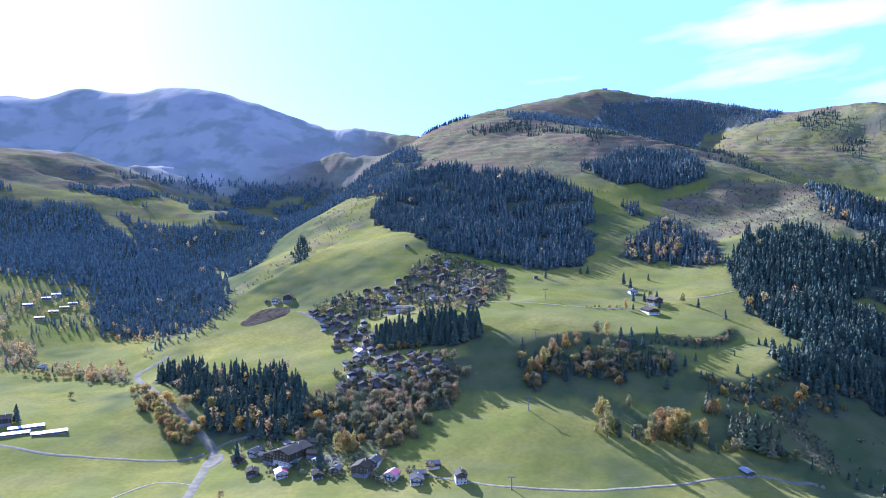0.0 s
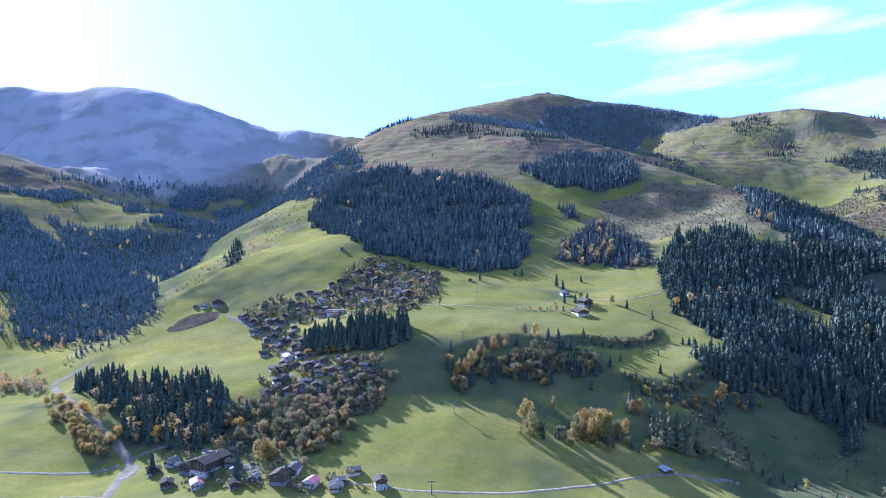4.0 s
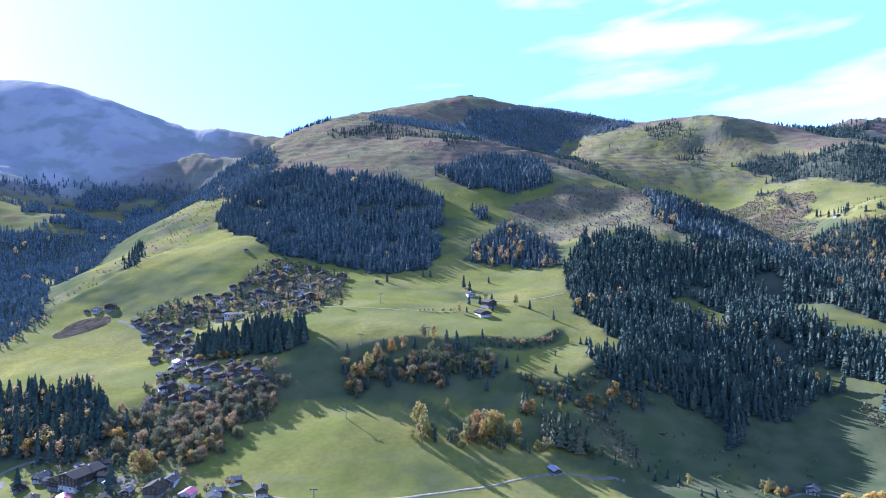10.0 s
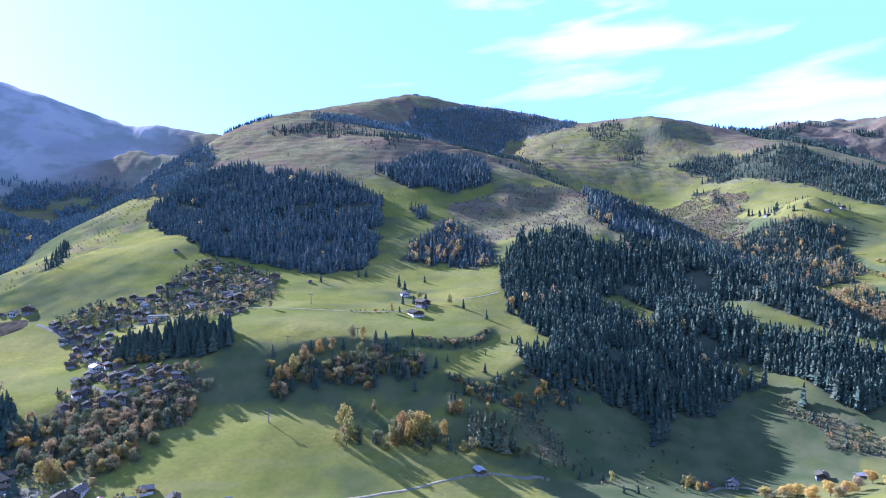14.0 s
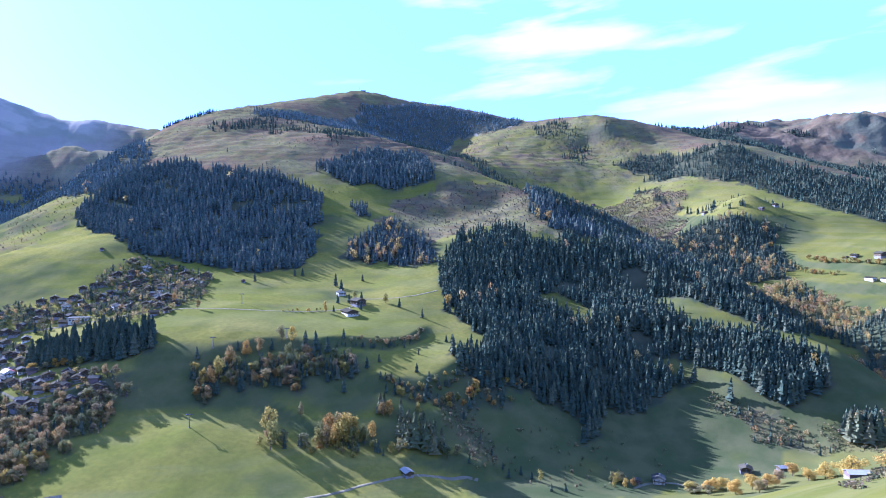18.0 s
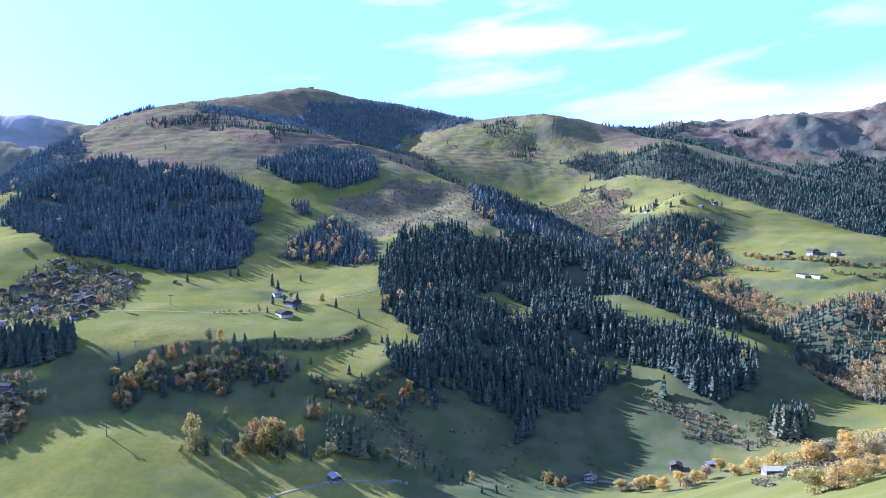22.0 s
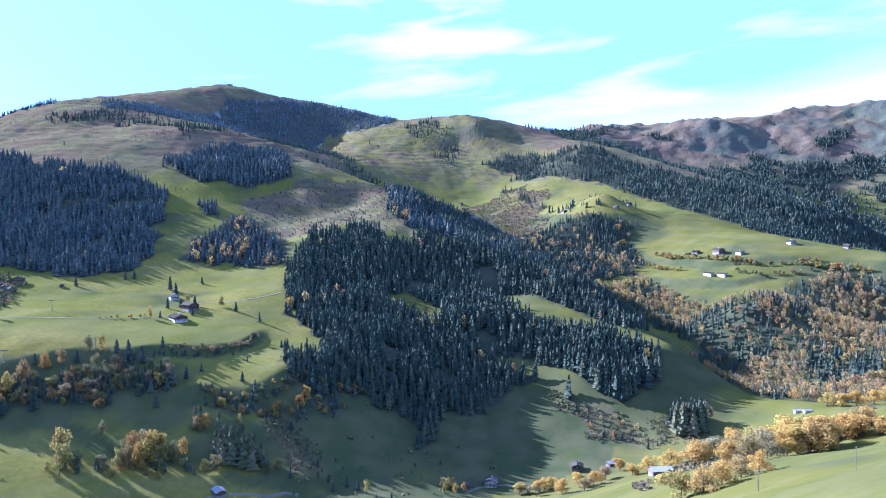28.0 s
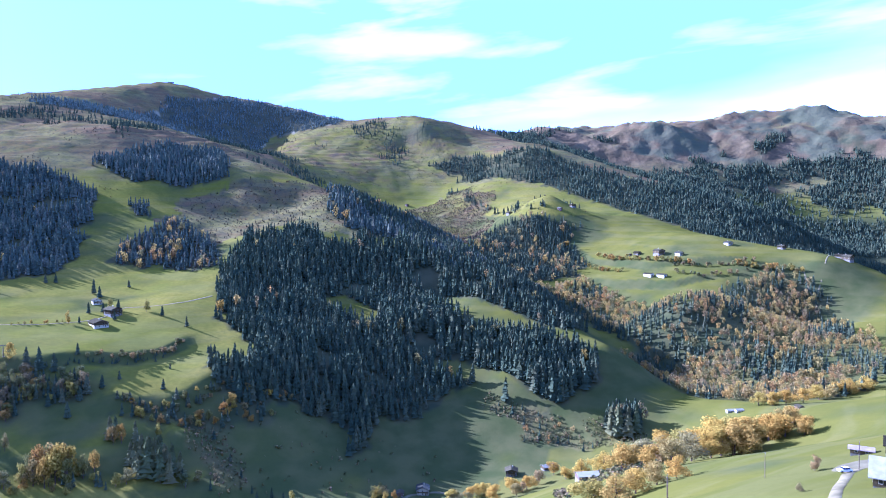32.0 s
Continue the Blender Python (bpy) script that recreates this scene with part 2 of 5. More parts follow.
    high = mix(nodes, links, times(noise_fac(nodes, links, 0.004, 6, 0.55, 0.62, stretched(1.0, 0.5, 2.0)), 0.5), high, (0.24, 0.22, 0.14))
    col = mix(nodes, links, alp_haze, col, high)
    col = mix(nodes, links, wood, col, floor)
    links.new(col, s.inputs["Base Color"])
    s.inputs["Roughness"].default_value = 1.0
    s.inputs["Specular IOR Level"].default_value = 0.0
    b = nodes.new("ShaderNodeBump")
    b.inputs["Distance"].default_value = 0.8
    strength = nodes.new("ShaderNodeMapRange")
    strength.inputs["To Min"].default_value, strength.inputs["To Max"].default_value = 0.14, 0.5
    links.new(edge.outputs[0], strength.inputs["Value"])
    links.new(strength.outputs[0], b.inputs["Strength"])
    links.new(noise_fac(nodes, links, 0.30, 6, 0.2, 0.8), b.inputs["Height"])
    # broken crags where the rock shows
    craggy = nodes.new("ShaderNodeBump")
    craggy.inputs["Distance"].default_value = 6.0
    links.new(times(rock, 0.9), craggy.inputs["Strength"])
    links.new(noise_fac(nodes, links, 0.022, 8, 0.25, 0.75), craggy.inputs["Height"])
    links.new(b.outputs[0], craggy.inputs["Normal"])
    links.new(craggy.outputs[0], s.inputs["Normal"])
    return m


M_GROUND = ground_material()

# ---- the plan: crest, slope and valley lines of the land (x, y, z) ----
LAND = {}
LAND["west_crest"] = [(-3302, 3995, 1009), (-2820, 3964, 949), (-2337, 3924, 906), (-2141, 3899, 888), (-1983, 3889, 953), (-1720, 3844, 925), (-1527, 3811, 943), (-1217, 3775, 929), (-1063, 3749, 860), (-903, 3695, 823), (-746, 3639, 749), (-539, 3593, 683), (-336, 3548, 661), (-68, 3523, 645)]
LAND["west_wall"] = [(-977, 3427, 713), (-1818, 3504, 659), (-1748, 3045, 498), (-663, 3227, 501), (-426, 3174, 523), (-1282, 3187, 498)]
LAND["west_spur"] = [(-1452, 2841, 515), (-1183, 2682, 412), (-1016, 2525, 337), (-861, 2371, 300), (-882, 2199, 263), (-662, 2266, 269)]
LAND["west_shoulder"] = [(-1438, 2235, 388), (-1228, 2247, 349), (-1079, 2174, 299), (-1120, 1871, 203), (-846, 1915, 187), (-1051, 2021, 240)]
LAND["west_foot"] = [(-787, 1511, 122), (-846, 1412, 125), (-718, 1303, 74), (-641, 1224, 47), (-455, 1253, 64), (-734, 1661, 136), (-900, 1000, 70), (-1000, 700, 60)]
LAND["brook"] = [(-253, 763, -5), (-424, 1005, 26), (-479, 1202, 47), (-503, 1556, 112), (-543, 1909, 149), (-579, 2362, 200), (-535, 2815, 291), (-407, 3220, 438)]
LAND["valley_floor"] = [(-433, 742, 11), (-300, 640, -2), (-149, 700, 6), (16, 633, 12), (160, 630, 8), (288, 660, 2), (400, 640, -6), (541, 634, -20), (-500, 900, 18), (-430, 640, 0), (-150, 450, 2), (150, 420, 6), (-500, 200, 5), (-100, 0, 10)]
LAND["hill_foot"] = [(93, 746, 45), (166, 728, 32), (-203, 801, 28), (506, 744, 18), (652, 736, 17), (25, 802, 56), (62, 800, 55), (-74, 825, 57), (230, 716, 27), (233, 665, 10), (290, 662, 7), (349, 703, 17), (512, 723, 11), (130, 690, 26), (200, 690, 19)]
LAND["bank_foot"] = [(110, 785, 52), (150, 766, 46), (205, 752, 41), (250, 742, 40), (280, 750, 48)]
LAND["lower_terrace"] = [(335, 842, 87), (385, 862, 91), (428, 855, 89), (345, 872, 95), (395, 915, 98), (317, 807, 74), (380, 812, 82), (420, 828, 86)]
LAND["terrace_edge"] = [(90, 847, 91), (64, 884, 105), (160, 858, 97), (245, 858, 103), (-115, 916, 72), (-160, 996, 74), (-268, 949, 59), (-179, 887, 61)]
LAND["terrace"] = [(372, 916, 103), (279, 969, 114), (299, 1102, 133), (362, 1049, 131), (-51, 1017, 112), (-277, 1126, 95), (-259, 1183, 114), (137, 1176, 154), (295, 1244, 158), (45, 1248, 168)]
LAND["meadow_spur"] = [(-49, 1331, 211), (-203, 1444, 201), (-116, 1646, 270), (-403, 1233, 96), (-403, 1112, 62), (-348, 1385, 162), (-317, 1758, 241), (-197, 1809, 302)]
LAND["west_flank"] = [(-136, 2496, 488), (-217, 2314, 412), (-267, 2132, 340), (-380, 2010, 247), (-469, 1859, 181), (-498, 1707, 132)]
LAND["hill_face"] = [(456, 1292, 186), (538, 1544, 301), (558, 1430, 246), (664, 1456, 281), (662, 1284, 235), (555, 1271, 215), (478, 1559, 301), (766, 1419, 291), (418, 1426, 244), (447, 1352, 213), (729, 1200, 214), (601, 1497, 304), (591, 1616, 366), (409, 1919, 475), (113, 1500, 236), (59, 1726, 330), (-60, 2010, 391), (254, 1642, 326)]
LAND["hill_shoulder"] = [(450, 1660, 356), (540, 1690, 368), (480, 1760, 400), (183, 2371, 578), (186, 2403, 587), (-62, 2586, 549), (63, 2518, 598), (244, 2160, 505), (412, 1762, 392), (565, 1800, 414)]
LAND["main_crest"] = [(316, 2817, 693), (490, 3068, 767), (731, 3226, 831), (872, 3213, 810), (1092, 3107, 763), (1252, 2952, 705), (1460, 2847, 676), (1417, 2596, 647), (1482, 2387, 606)]
LAND["east_bowl"] = [(1023, 2809, 564), (1108, 2648, 563), (1150, 2399, 490), (1256, 2245, 443), (1272, 1958, 305), (1301, 1861, 300), (1360, 1861, 335), (837, 2680, 500), (932, 2124, 402), (991, 2051, 348), (1208, 1606, 203), (1508, 2002, 412), (1405, 2360, 515), (1443, 2183, 461)]
LAND["east_spur"] = [(762, 991, 124), (661, 901, 91), (844, 819, 95), (699, 837, 69), (785, 1246, 225), (813, 1080, 184), (834, 941, 146), (846, 819, 111), (852, 712, 84), (880, 640, 38), (888, 585, 36), (942, 711, 36), (943, 665, 28), (989, 651, 26), (868, 528, 43), (723, 721, 40), (627, 1125, 164)]
LAND["east_gully"] = [(1056, 1080, 109), (1013, 885, 65), (1009, 624, 30), (1085, 915, 71), (1007, 761, 26), (1300, 700, 60), (1037, 1241, 154), (1067, 1398, 196)]
LAND["east_meadow"] = [(1229, 975, 143), (1279, 1298, 187), (1346, 1342, 238), (1410, 1476, 283), (1394, 1609, 303), (1405, 951, 197), (1427, 792, 174), (1408, 1074, 217), (1416, 816, 171), (1077, 795, 116), (1284, 657, 89)]
LAND["east_forest"] = [(1586, 2347, 576), (1628, 1923, 482), (1652, 1829, 438), (1702, 1627, 374), (1841, 1434, 312), (2004, 1284, 245), (2179, 1124, 118), (1364, 1468, 312)]
LAND["east_crest"] = [(2006, 2671, 634), (2124, 2663, 643), (2291, 2630, 688), (2427, 2554, 662), (2598, 2461, 703), (2746, 2380, 705), (2882, 2304, 687), (3042, 2218, 731), (3179, 2143, 734), (3361, 2043, 765), (3532, 1890, 721), (3714, 1674, 683)]
LAND["east_wall"] = [(2308, 2212, 482), (2503, 1871, 379), (2831, 1865, 455), (2906, 1534, 353), (2725, 1283, 175)]
LAND["spur_foot"] = [(795, 700, 58), (812, 640, 33), (832, 585, 20), (778, 640, 23), (745, 645, 12), (800, 590, 13)]
LAND["east_dale"] = [(1650, 1000, 150), (1750, 850, 95), (1900, 700, 90), (2100, 900, 85), (1600, 700, 120), (1592, 798, 153), (1480, 640, 120)]
LAND["near_knoll"] = [(445, 194, 155), (444, 166, 166), (549, 406, 68), (700, 350, 105), (1002, 468, 53), (649, 310, 105), (380, 120, 175), (480, 40, 180), (300, -100, 170), (472, 350, 88), (600, 200, 150), (800, 100, 190), (350, 300, 90)]
LAND["rim"] = [(-3500, 3000, 800), (-3000, 1500, 600), (-2500, 0, 500), (0, -1200, 400), (-1500, -1000, 350), (1500, -800, 500), (2600, 600, 400), (3950, 2100, 520), (3600, 2700, 500), (3000, 3200, 450), (2300, 3400, 400), (1700, 3500, 450), (1000, 4000, 500), (200, 4100, 450), (-500, 4500, 480), (-1200, 4600, 500), (-2300, 4750, 550), (-3400, 4800, 600), (-900, 4150, 640), (500, 3500, 700), (-1500, 4200, 700), (-2200, 4300, 720)]

# outlines of woods and meadows in the plan (x, y)
AREAS = {}
AREAS["face_forest"] = [(-167, 1631), (-157, 1719), (-104, 1935), (-27, 1938), (64, 1867), (131, 1771), (270, 1661), (333, 1577), (301, 1466), (292, 1323), (247, 1256), (143, 1230), (76, 1271), (-34, 1282), (-44, 1355), (-113, 1481)]
AREAS["flank_forest"] = [(-95, 2251), (-58, 2040), (-105, 1963), (-166, 1785), (-249, 1960), (-380, 1960), (-423, 1734), (-400, 1400), (-457, 1494), (-547, 1754), (-544, 2028), (-520, 2500), (-357, 2700), (-226, 2700)]
AREAS["knoll_forest"] = [(340, 1753), (419, 1792), (507, 1797), (614, 1815), (594, 1630), (574, 1569), (497, 1577), (395, 1628), (353, 1678), (332, 1708)]
AREAS["crest_forest"] = [(202, 2446), (303, 2516), (484, 2625), (688, 2970), (953, 3130), (1110, 3085), (1270, 2930), (1340, 2830), (1290, 2740), (1194, 2760), (1033, 2835), (960, 2700), (700, 2350), (450, 2250), (380, 2366), (227, 2341)]
AREAS["gap_forest"] = [(417, 1427), (467, 1440), (475, 1360), (494, 1265), (462, 1209), (403, 1271), (342, 1310), (356, 1368)]
AREAS["copse"] = [(379, 1517), (416, 1510), (412, 1452), (386, 1466)]
AREAS["spur_forest"] = [(467, 1157), (516, 1268), (558, 1292), (615, 1278), (659, 1219), (711, 1185), (758, 1126), (837, 1223), (795, 1352), (810, 1500), (900, 1450), (980, 1330), (985, 1050), (975, 950), (930, 850), (880, 790), (845, 790), (800, 770), (760, 690), (735, 700), (706, 749), (712, 767), (673, 769), (617, 758), (555, 745), (507, 710), (507, 750), (459, 768), (399, 777), (385, 813), (446, 874), (446, 906), (433, 962)]
AREAS["village_copse"] = [(-92, 915), (-92, 962), (-28, 950), (40, 925), (58, 898), (48, 872), (0, 876), (-55, 892)]
AREAS["edge_wood"] = [(78, 834), (92, 845), (124, 846), (160, 846), (215, 842), (262, 836), (280, 818), (262, 790), (225, 800), (190, 794), (165, 815), (130, 808), (100, 805)]
AREAS["ridge_forest"] = [(936, 1858), (1043, 1808), (1033, 1544), (1045, 1391), (882, 1010), (819, 1030), (791, 1129), (776, 1184), (719, 1260), (749, 1408)]
AREAS["gully_slope"] = [(304, 769), (351, 756), (411, 779), (462, 765), (512, 750), (564, 713), (594, 692), (559, 648), (472, 622), (401, 638), (387, 685), (373, 724), (337, 749)]
AREAS["gap_scrub"] = [(929, 1762), (1136, 1918), (1356, 1930), (1403, 1781), (1152, 1458), (1074, 1295), (1067, 1398), (1030, 1490), (972, 1647)]
AREAS["bank_wood"] = [(287, 781), (372, 778), (416, 796), (458, 784), (410, 752), (345, 756)]
AREAS["road_grove"] = [(-382, 981), (-350, 966), (-280, 914), (-204, 871), (-171, 846), (-134, 810), (-127, 752), (-148, 735), (-232, 780), (-283, 836), (-358, 912)]
AREAS["west_scrub"] = [(-949, 1512), (-776, 1480), (-595, 1338), (-447, 1226), (-342, 1171), (-379, 1111), (-458, 1065), (-562, 1100), (-650, 1029)]
AREAS["slope_scrub"] = [(-163, 825), (-97, 798), (-34, 818), (26, 834), (12, 807), (-29, 729), (-67, 699), (-141, 728), (-153, 759)]
AREAS["west_wood"] = [(-1105, 1712), (-1120, 1872), (-972, 2022), (-807, 1929), (-590, 1778), (-368, 1201), (-413, 1138), (-499, 1216), (-638, 1263), (-714, 1484), (-814, 1564), (-922, 1540)]
AREAS["hedge_wood"] = [(-707, 1119), (-632, 1143), (-545, 1096), (-457, 1062), (-429, 972), (-514, 1017), (-626, 1044), (-657, 1041)]
AREAS["road_autumn"] = [(-414, 930), (-357, 871), (-294, 814), (-256, 787), (-270, 777), (-306, 794), (-365, 842)]
AREAS["east_ridge_forest"] = [(1365, 2169), (1506, 2179), (1587, 2052), (1681, 1866), (1742, 1670), (1878, 1466), (2050, 1330), (2250, 1180), (2330, 980), (2150, 800), (1800, 800), (1640, 900), (1600, 1100), (1562, 1380), (1527, 1549), (1514, 1656), (1462, 1868), (1382, 2008), (1441, 2017), (1403, 2119)]
AREAS["east_belt"] = [(1360, 1943), (1300, 1520), (1272, 1500), (1360, 1806), (1336, 1929)]
AREAS["east_gap_forest"] = [(1206, 1490), (1304, 1392), (1346, 1315), (1281, 1298), (1231, 1184), (1185, 1152), (1066, 1163), (1004, 1192), (1070, 1379), (1140, 1440)]
AREAS["autumn_wood"] = [(1031, 1114), (1163, 1109), (1143, 995), (1145, 890), (1077, 783), (1252, 863), (1348, 823), (1381, 763), (1367, 734), (1229, 650), (1198, 578), (1148, 515), (1045, 492), (934, 532), (893, 574), (871, 637), (993, 839), (1021, 962), (897, 910)]
AREAS["scrub_bank"] = [(698, 750), (722, 705), (749, 646), (760, 604), (741, 609), (696, 670), (684, 719)]
AREAS["spruce_clump"] = [(782, 631), (810, 608), (804, 597), (780, 599), (771, 620)]
AREAS["field_trees"] = [(155, 705), (173, 730), (217, 724), (273, 714), (305, 704), (351, 695), (361, 673), (326, 691), (292, 695), (236, 699)]
AREAS["strip_meadow"] = [(755, 1006), (779, 974), (814, 873), (847, 775), (816, 766), (775, 817), (747, 887), (745, 956)]
AREAS["heath_face"] = [(421, 1449), (489, 1533), (555, 1536), (806, 1549), (738, 1288), (815, 1206), (713, 1212), (624, 1300), (552, 1326), (473, 1287), (444, 1392)]
AREAS["village_upper"] = [(-102, 1113), (-60, 1162), (-35, 1262), (45, 1249), (109, 1176), (78, 1005), (29, 988), (-60, 1019), (-200, 1072), (-228, 1121), (-177, 1140)]
AREAS["village_mid"] = [(-202, 1082), (-125, 1020), (-87, 964), (-66, 889), (-102, 892), (-144, 983)]
AREAS["village_low"] = [(-133, 862), (-93, 882), (-36, 872), (6, 840), (12, 819), (-33, 802), (-98, 808)]
AREAS["west_slope_wood"] = [(-1326, 2059), (-1181, 2144), (-1034, 2152), (-851, 2074), (-713, 2101), (-529, 2095), (-488, 1719), (-561, 1733), (-781, 1902), (-955, 1986), (-1107, 1849), (-1105, 1712)]
AREAS["spur_tail"] = [(746, 845), (786, 826), (826, 782), (858, 728), (848, 700), (826, 672), (791, 668), (746, 688), (717, 731), (708, 781)]
AREAS["lane_scrub"] = [(756, 645), (784, 629), (797, 583), (767, 578), (745, 605)]
AREAS["valley_yard"] = [(-224, 730), (-221, 770), (-164, 754), (-127, 736), (-95, 712), (-60, 688), (-16, 665), (2, 632), (-41, 638), (-105, 650), (-174, 675)]
AREAS["spur_meadow"] = [(815, 772), (850, 775), (885, 740), (905, 660), (930, 520), (830, 520), (835, 600), (830, 690)]
AREAS["east_pasture"] = [(950, 2900), (1500, 2500), (1700, 1900), (1500, 900), (1150, 850), (1050, 1500), (900, 1900), (820, 2500)]
# clearings and rough ground
AREAS["dark_pasture"] = [(345, 790), (420, 775), (520, 745), (620, 770), (700, 740), (740, 650), (690, 600), (560, 600), (430, 600), (350, 600), (330, 650), (340, 720)]
AREAS["shoulder_meadow"] = [(-1404, 2256), (-1293, 2242), (-1093, 2217), (-955, 2104), (-801, 1870), (-897, 1974), (-1043, 2131), (-1169, 2144), (-1258, 2123), (-1313, 2107)]
AREAS["brook_meadow"] = [(-892, 1424), (-817, 1492), (-715, 1529), (-712, 1435), (-783, 1387), (-833, 1329)]
AREAS["bridge_meadow"] = [(-688, 1182), (-638, 1253), (-483, 1168), (-458, 1045), (-541, 1059), (-623, 1069)]
AREAS["upper_scar"] = [(595, 1048), (633, 1044), (660, 982), (639, 932), (611, 957), (586, 1004)]
AREAS["lower_scar"] = [(670, 837), (697, 825), (730, 761), (737, 686), (732, 671), (710, 724), (688, 787), (658, 818)]
AREAS["rough_bank"] = [(344, 775), (372, 760), (398, 721), (392, 676), (361, 660), (352, 707), (335, 745)]
AREAS["gold_hedge"] = [(460, 300), (543, 360), (643, 383), (664, 342), (686, 359), (792, 506), (711, 537), (478, 336)]
AREAS["spur_rough"] = [(-301, 1411), (-332, 1776), (-230, 1970), (-101, 1814), (-148, 1669), (-223, 1428), (-314, 1282), (-354, 1214), (-393, 1264), (-357, 1362)]
AREAS["spur_copse"] = [(-347, 1641), (-294, 1546), (-241, 1325), (-268, 1335)]

# roads: width, then the line
ROADS = {}
ROADS["valley_road"] = (9.0, [(-231, 614), (-239, 671), (-247, 731), (-250, 761), (-269, 787), (-301, 820), (-354, 879), (-401, 944), (-440, 1008), (-432, 1031), (-413, 1060)])
ROADS["branch_road"] = (5.0, [(-489, 742), (-424, 724), (-372, 725), (-286, 744), (-260, 760)])
ROADS["field_track"] = (2.5, [(-301, 624), (-285, 670), (-272, 682), (-239, 671)])
ROADS["bridge_lane"] = (4.0, [(-252, 764), (-240, 772), (-214, 771)])
ROADS["village_street"] = (5.5, [(-233, 1127), (-187, 1073), (-143, 1010), (-122, 956), (-107, 906), (-66, 887)])
ROADS["low_street"] = (3.5, [(-112, 878), (-80, 839), (-57, 833), (-22, 841), (5, 838)])
ROADS["low_lane"] = (3.5, [(-121, 819), (-99, 804), (-62, 802), (-28, 831)])
ROADS["bottom_track"] = (3.2, [(-14, 644), (24, 632), (59, 623), (128, 621), (165, 627), (222, 643), (252, 654), (289, 664), (319, 661)])
ROADS["lodge_road"] = (3.0, [(68, 1010), (139, 987), (202, 986), (263, 1003), (298, 1026), (324, 1061), (345, 1059), (388, 1056), (444, 1081)])
ROADS["upper_street"] = (4.0, [(-145, 1063), (-103, 1055), (-52, 1030), (-3, 1019), (45, 1013), (76, 1007)])
ROADS["east_road"] = (2.4, [(1398, 806), (1430, 784), (2196, 1185)])
ROADS["farm_drive"] = (3.0, [(402, 144), (419, 153), (434, 160), (445, 165), (455, 166), (460, 166)])
ROADS["hall_lane"] = (3.5, [(511, 625), (535, 635), (563, 629), (572, 612)])
ROADS["stream_bank"] = (4.0, [(319, 661), (332, 657), (346, 658), (358, 653)])

# buildings: kind, place, turn
BUILDINGS = {}
BUILDINGS["valley_cluster"] = [("hotel", -152, 705, -30), ("chalet_white", -196, 731, -25), ("chalet_large", -171, 709, -30), ("house_red", -156, 672, 20), ("chalet", -187, 683, 15), ("shed_small", -126, 692, -20), ("chalet_large", -76, 658, -15), ("house_red", -47, 647, -20), ("chalet_white", -24, 636, 5), ("house_lone", 16, 634, 8), ("chalet_white", -66, 672, -15), ("chalet", -212, 721, 30)]
BUILDINGS["village_upper"] = [("chalet", -73, 1163, 10), ("chalet", -58, 1172, -20), ("chalet", -107, 1147, 10), ("chalet", -124, 1146, 0), ("chalet", -79, 1134, -10), ("chalet_white", -84, 1104, 15), ("chalet", -53, 1085, 5), ("chalet", -40, 1103, -15), ("chalet", -90, 1082, 10), ("chalet", -111, 1099, -20), ("chalet", -12, 1216, 10), ("chalet_white", 6, 1232, -10), ("chalet", -35, 1203, 20), ("chalet", -19, 1163, 0), ("chalet_large", -1, 1160, 10), ("chalet", 26, 1173, -10), ("chalet", 40, 1227, 10), ("chalet", 64, 1211, 20), ("chalet_large", 98, 1190, -5), ("chalet", 52, 1138, 10)]
BUILDINGS["village_east"] = [("chalet", 72, 1151, 0), ("chalet_white", 36, 1086, -15), ("chalet", 24, 1046, 10), ("chalet_large", 49, 1067, 5), ("chalet", 63, 1033, -10), ("chalet", 4, 1047, 15), ("chalet", 41, 1032, 0), ("chalet", -8, 1117, -10), ("chalet", 12, 1094, 10), ("chalet_white", -14, 1062, 20), ("hall", -57, 1043, -4), ("chalet", -47, 1174, -5), ("chalet", 18, 1137, 12), ("chalet", -26, 1129, -18)]
BUILDINGS["village_mid"] = [("chalet", -140, 1034, 30), ("cottage_white", -115, 1026, 10), ("chalet", -114, 998, 20), ("chalet", -94, 963, 25), ("chalet", -124, 986, 30), ("cottage_white", -128, 967, 40), ("chalet", -103, 950, 15), ("house_red", -107, 916, 30), ("cottage_white", -93, 916, 20), ("chalet", -167, 1051, 40), ("chalet", -185, 1081, 35), ("chalet", -158, 1070, 20), ("chalet", -174, 1094, 10), ("chalet", -203, 1105, 45), ("chalet", -136, 1058, -10), ("chalet", -144, 1012, 35)]
BUILDINGS["village_low"] = [("cottage_white", -110, 844, 20), ("chalet", -119, 827, 25), ("chalet", -94, 825, 15), ("chalet", -78, 823, 10), ("chalet", -62, 822, 10), ("cottage_white", -63, 861, 15), ("chalet", -45, 848, 5), ("chalet", -25, 854, 0), ("chalet", -78, 871, 20), ("chalet", -93, 880, 25), ("chalet", -2, 833, -5), ("chalet", -13, 826, 5), ("chalet", -106, 882, 30), ("cottage_white", -120, 884, 30), ("chalet", -58, 876, 10), ("chalet", -37, 869, 0)]
BUILDINGS["terrace_farms"] = [("lodge", 290, 986, 12), ("chalet_white", 296, 1101, 8), ("chalet_large", 310, 1033, 25), ("chalet_large", -260, 1182, 8), ("chalet_white", -279, 1180, -10), ("barn_small", -296, 1184, 5), ("barn_small", 153, 1168, 0), ("barn_pale", 291, 667, 10), ("barn_small", -68, 1302, 10)]
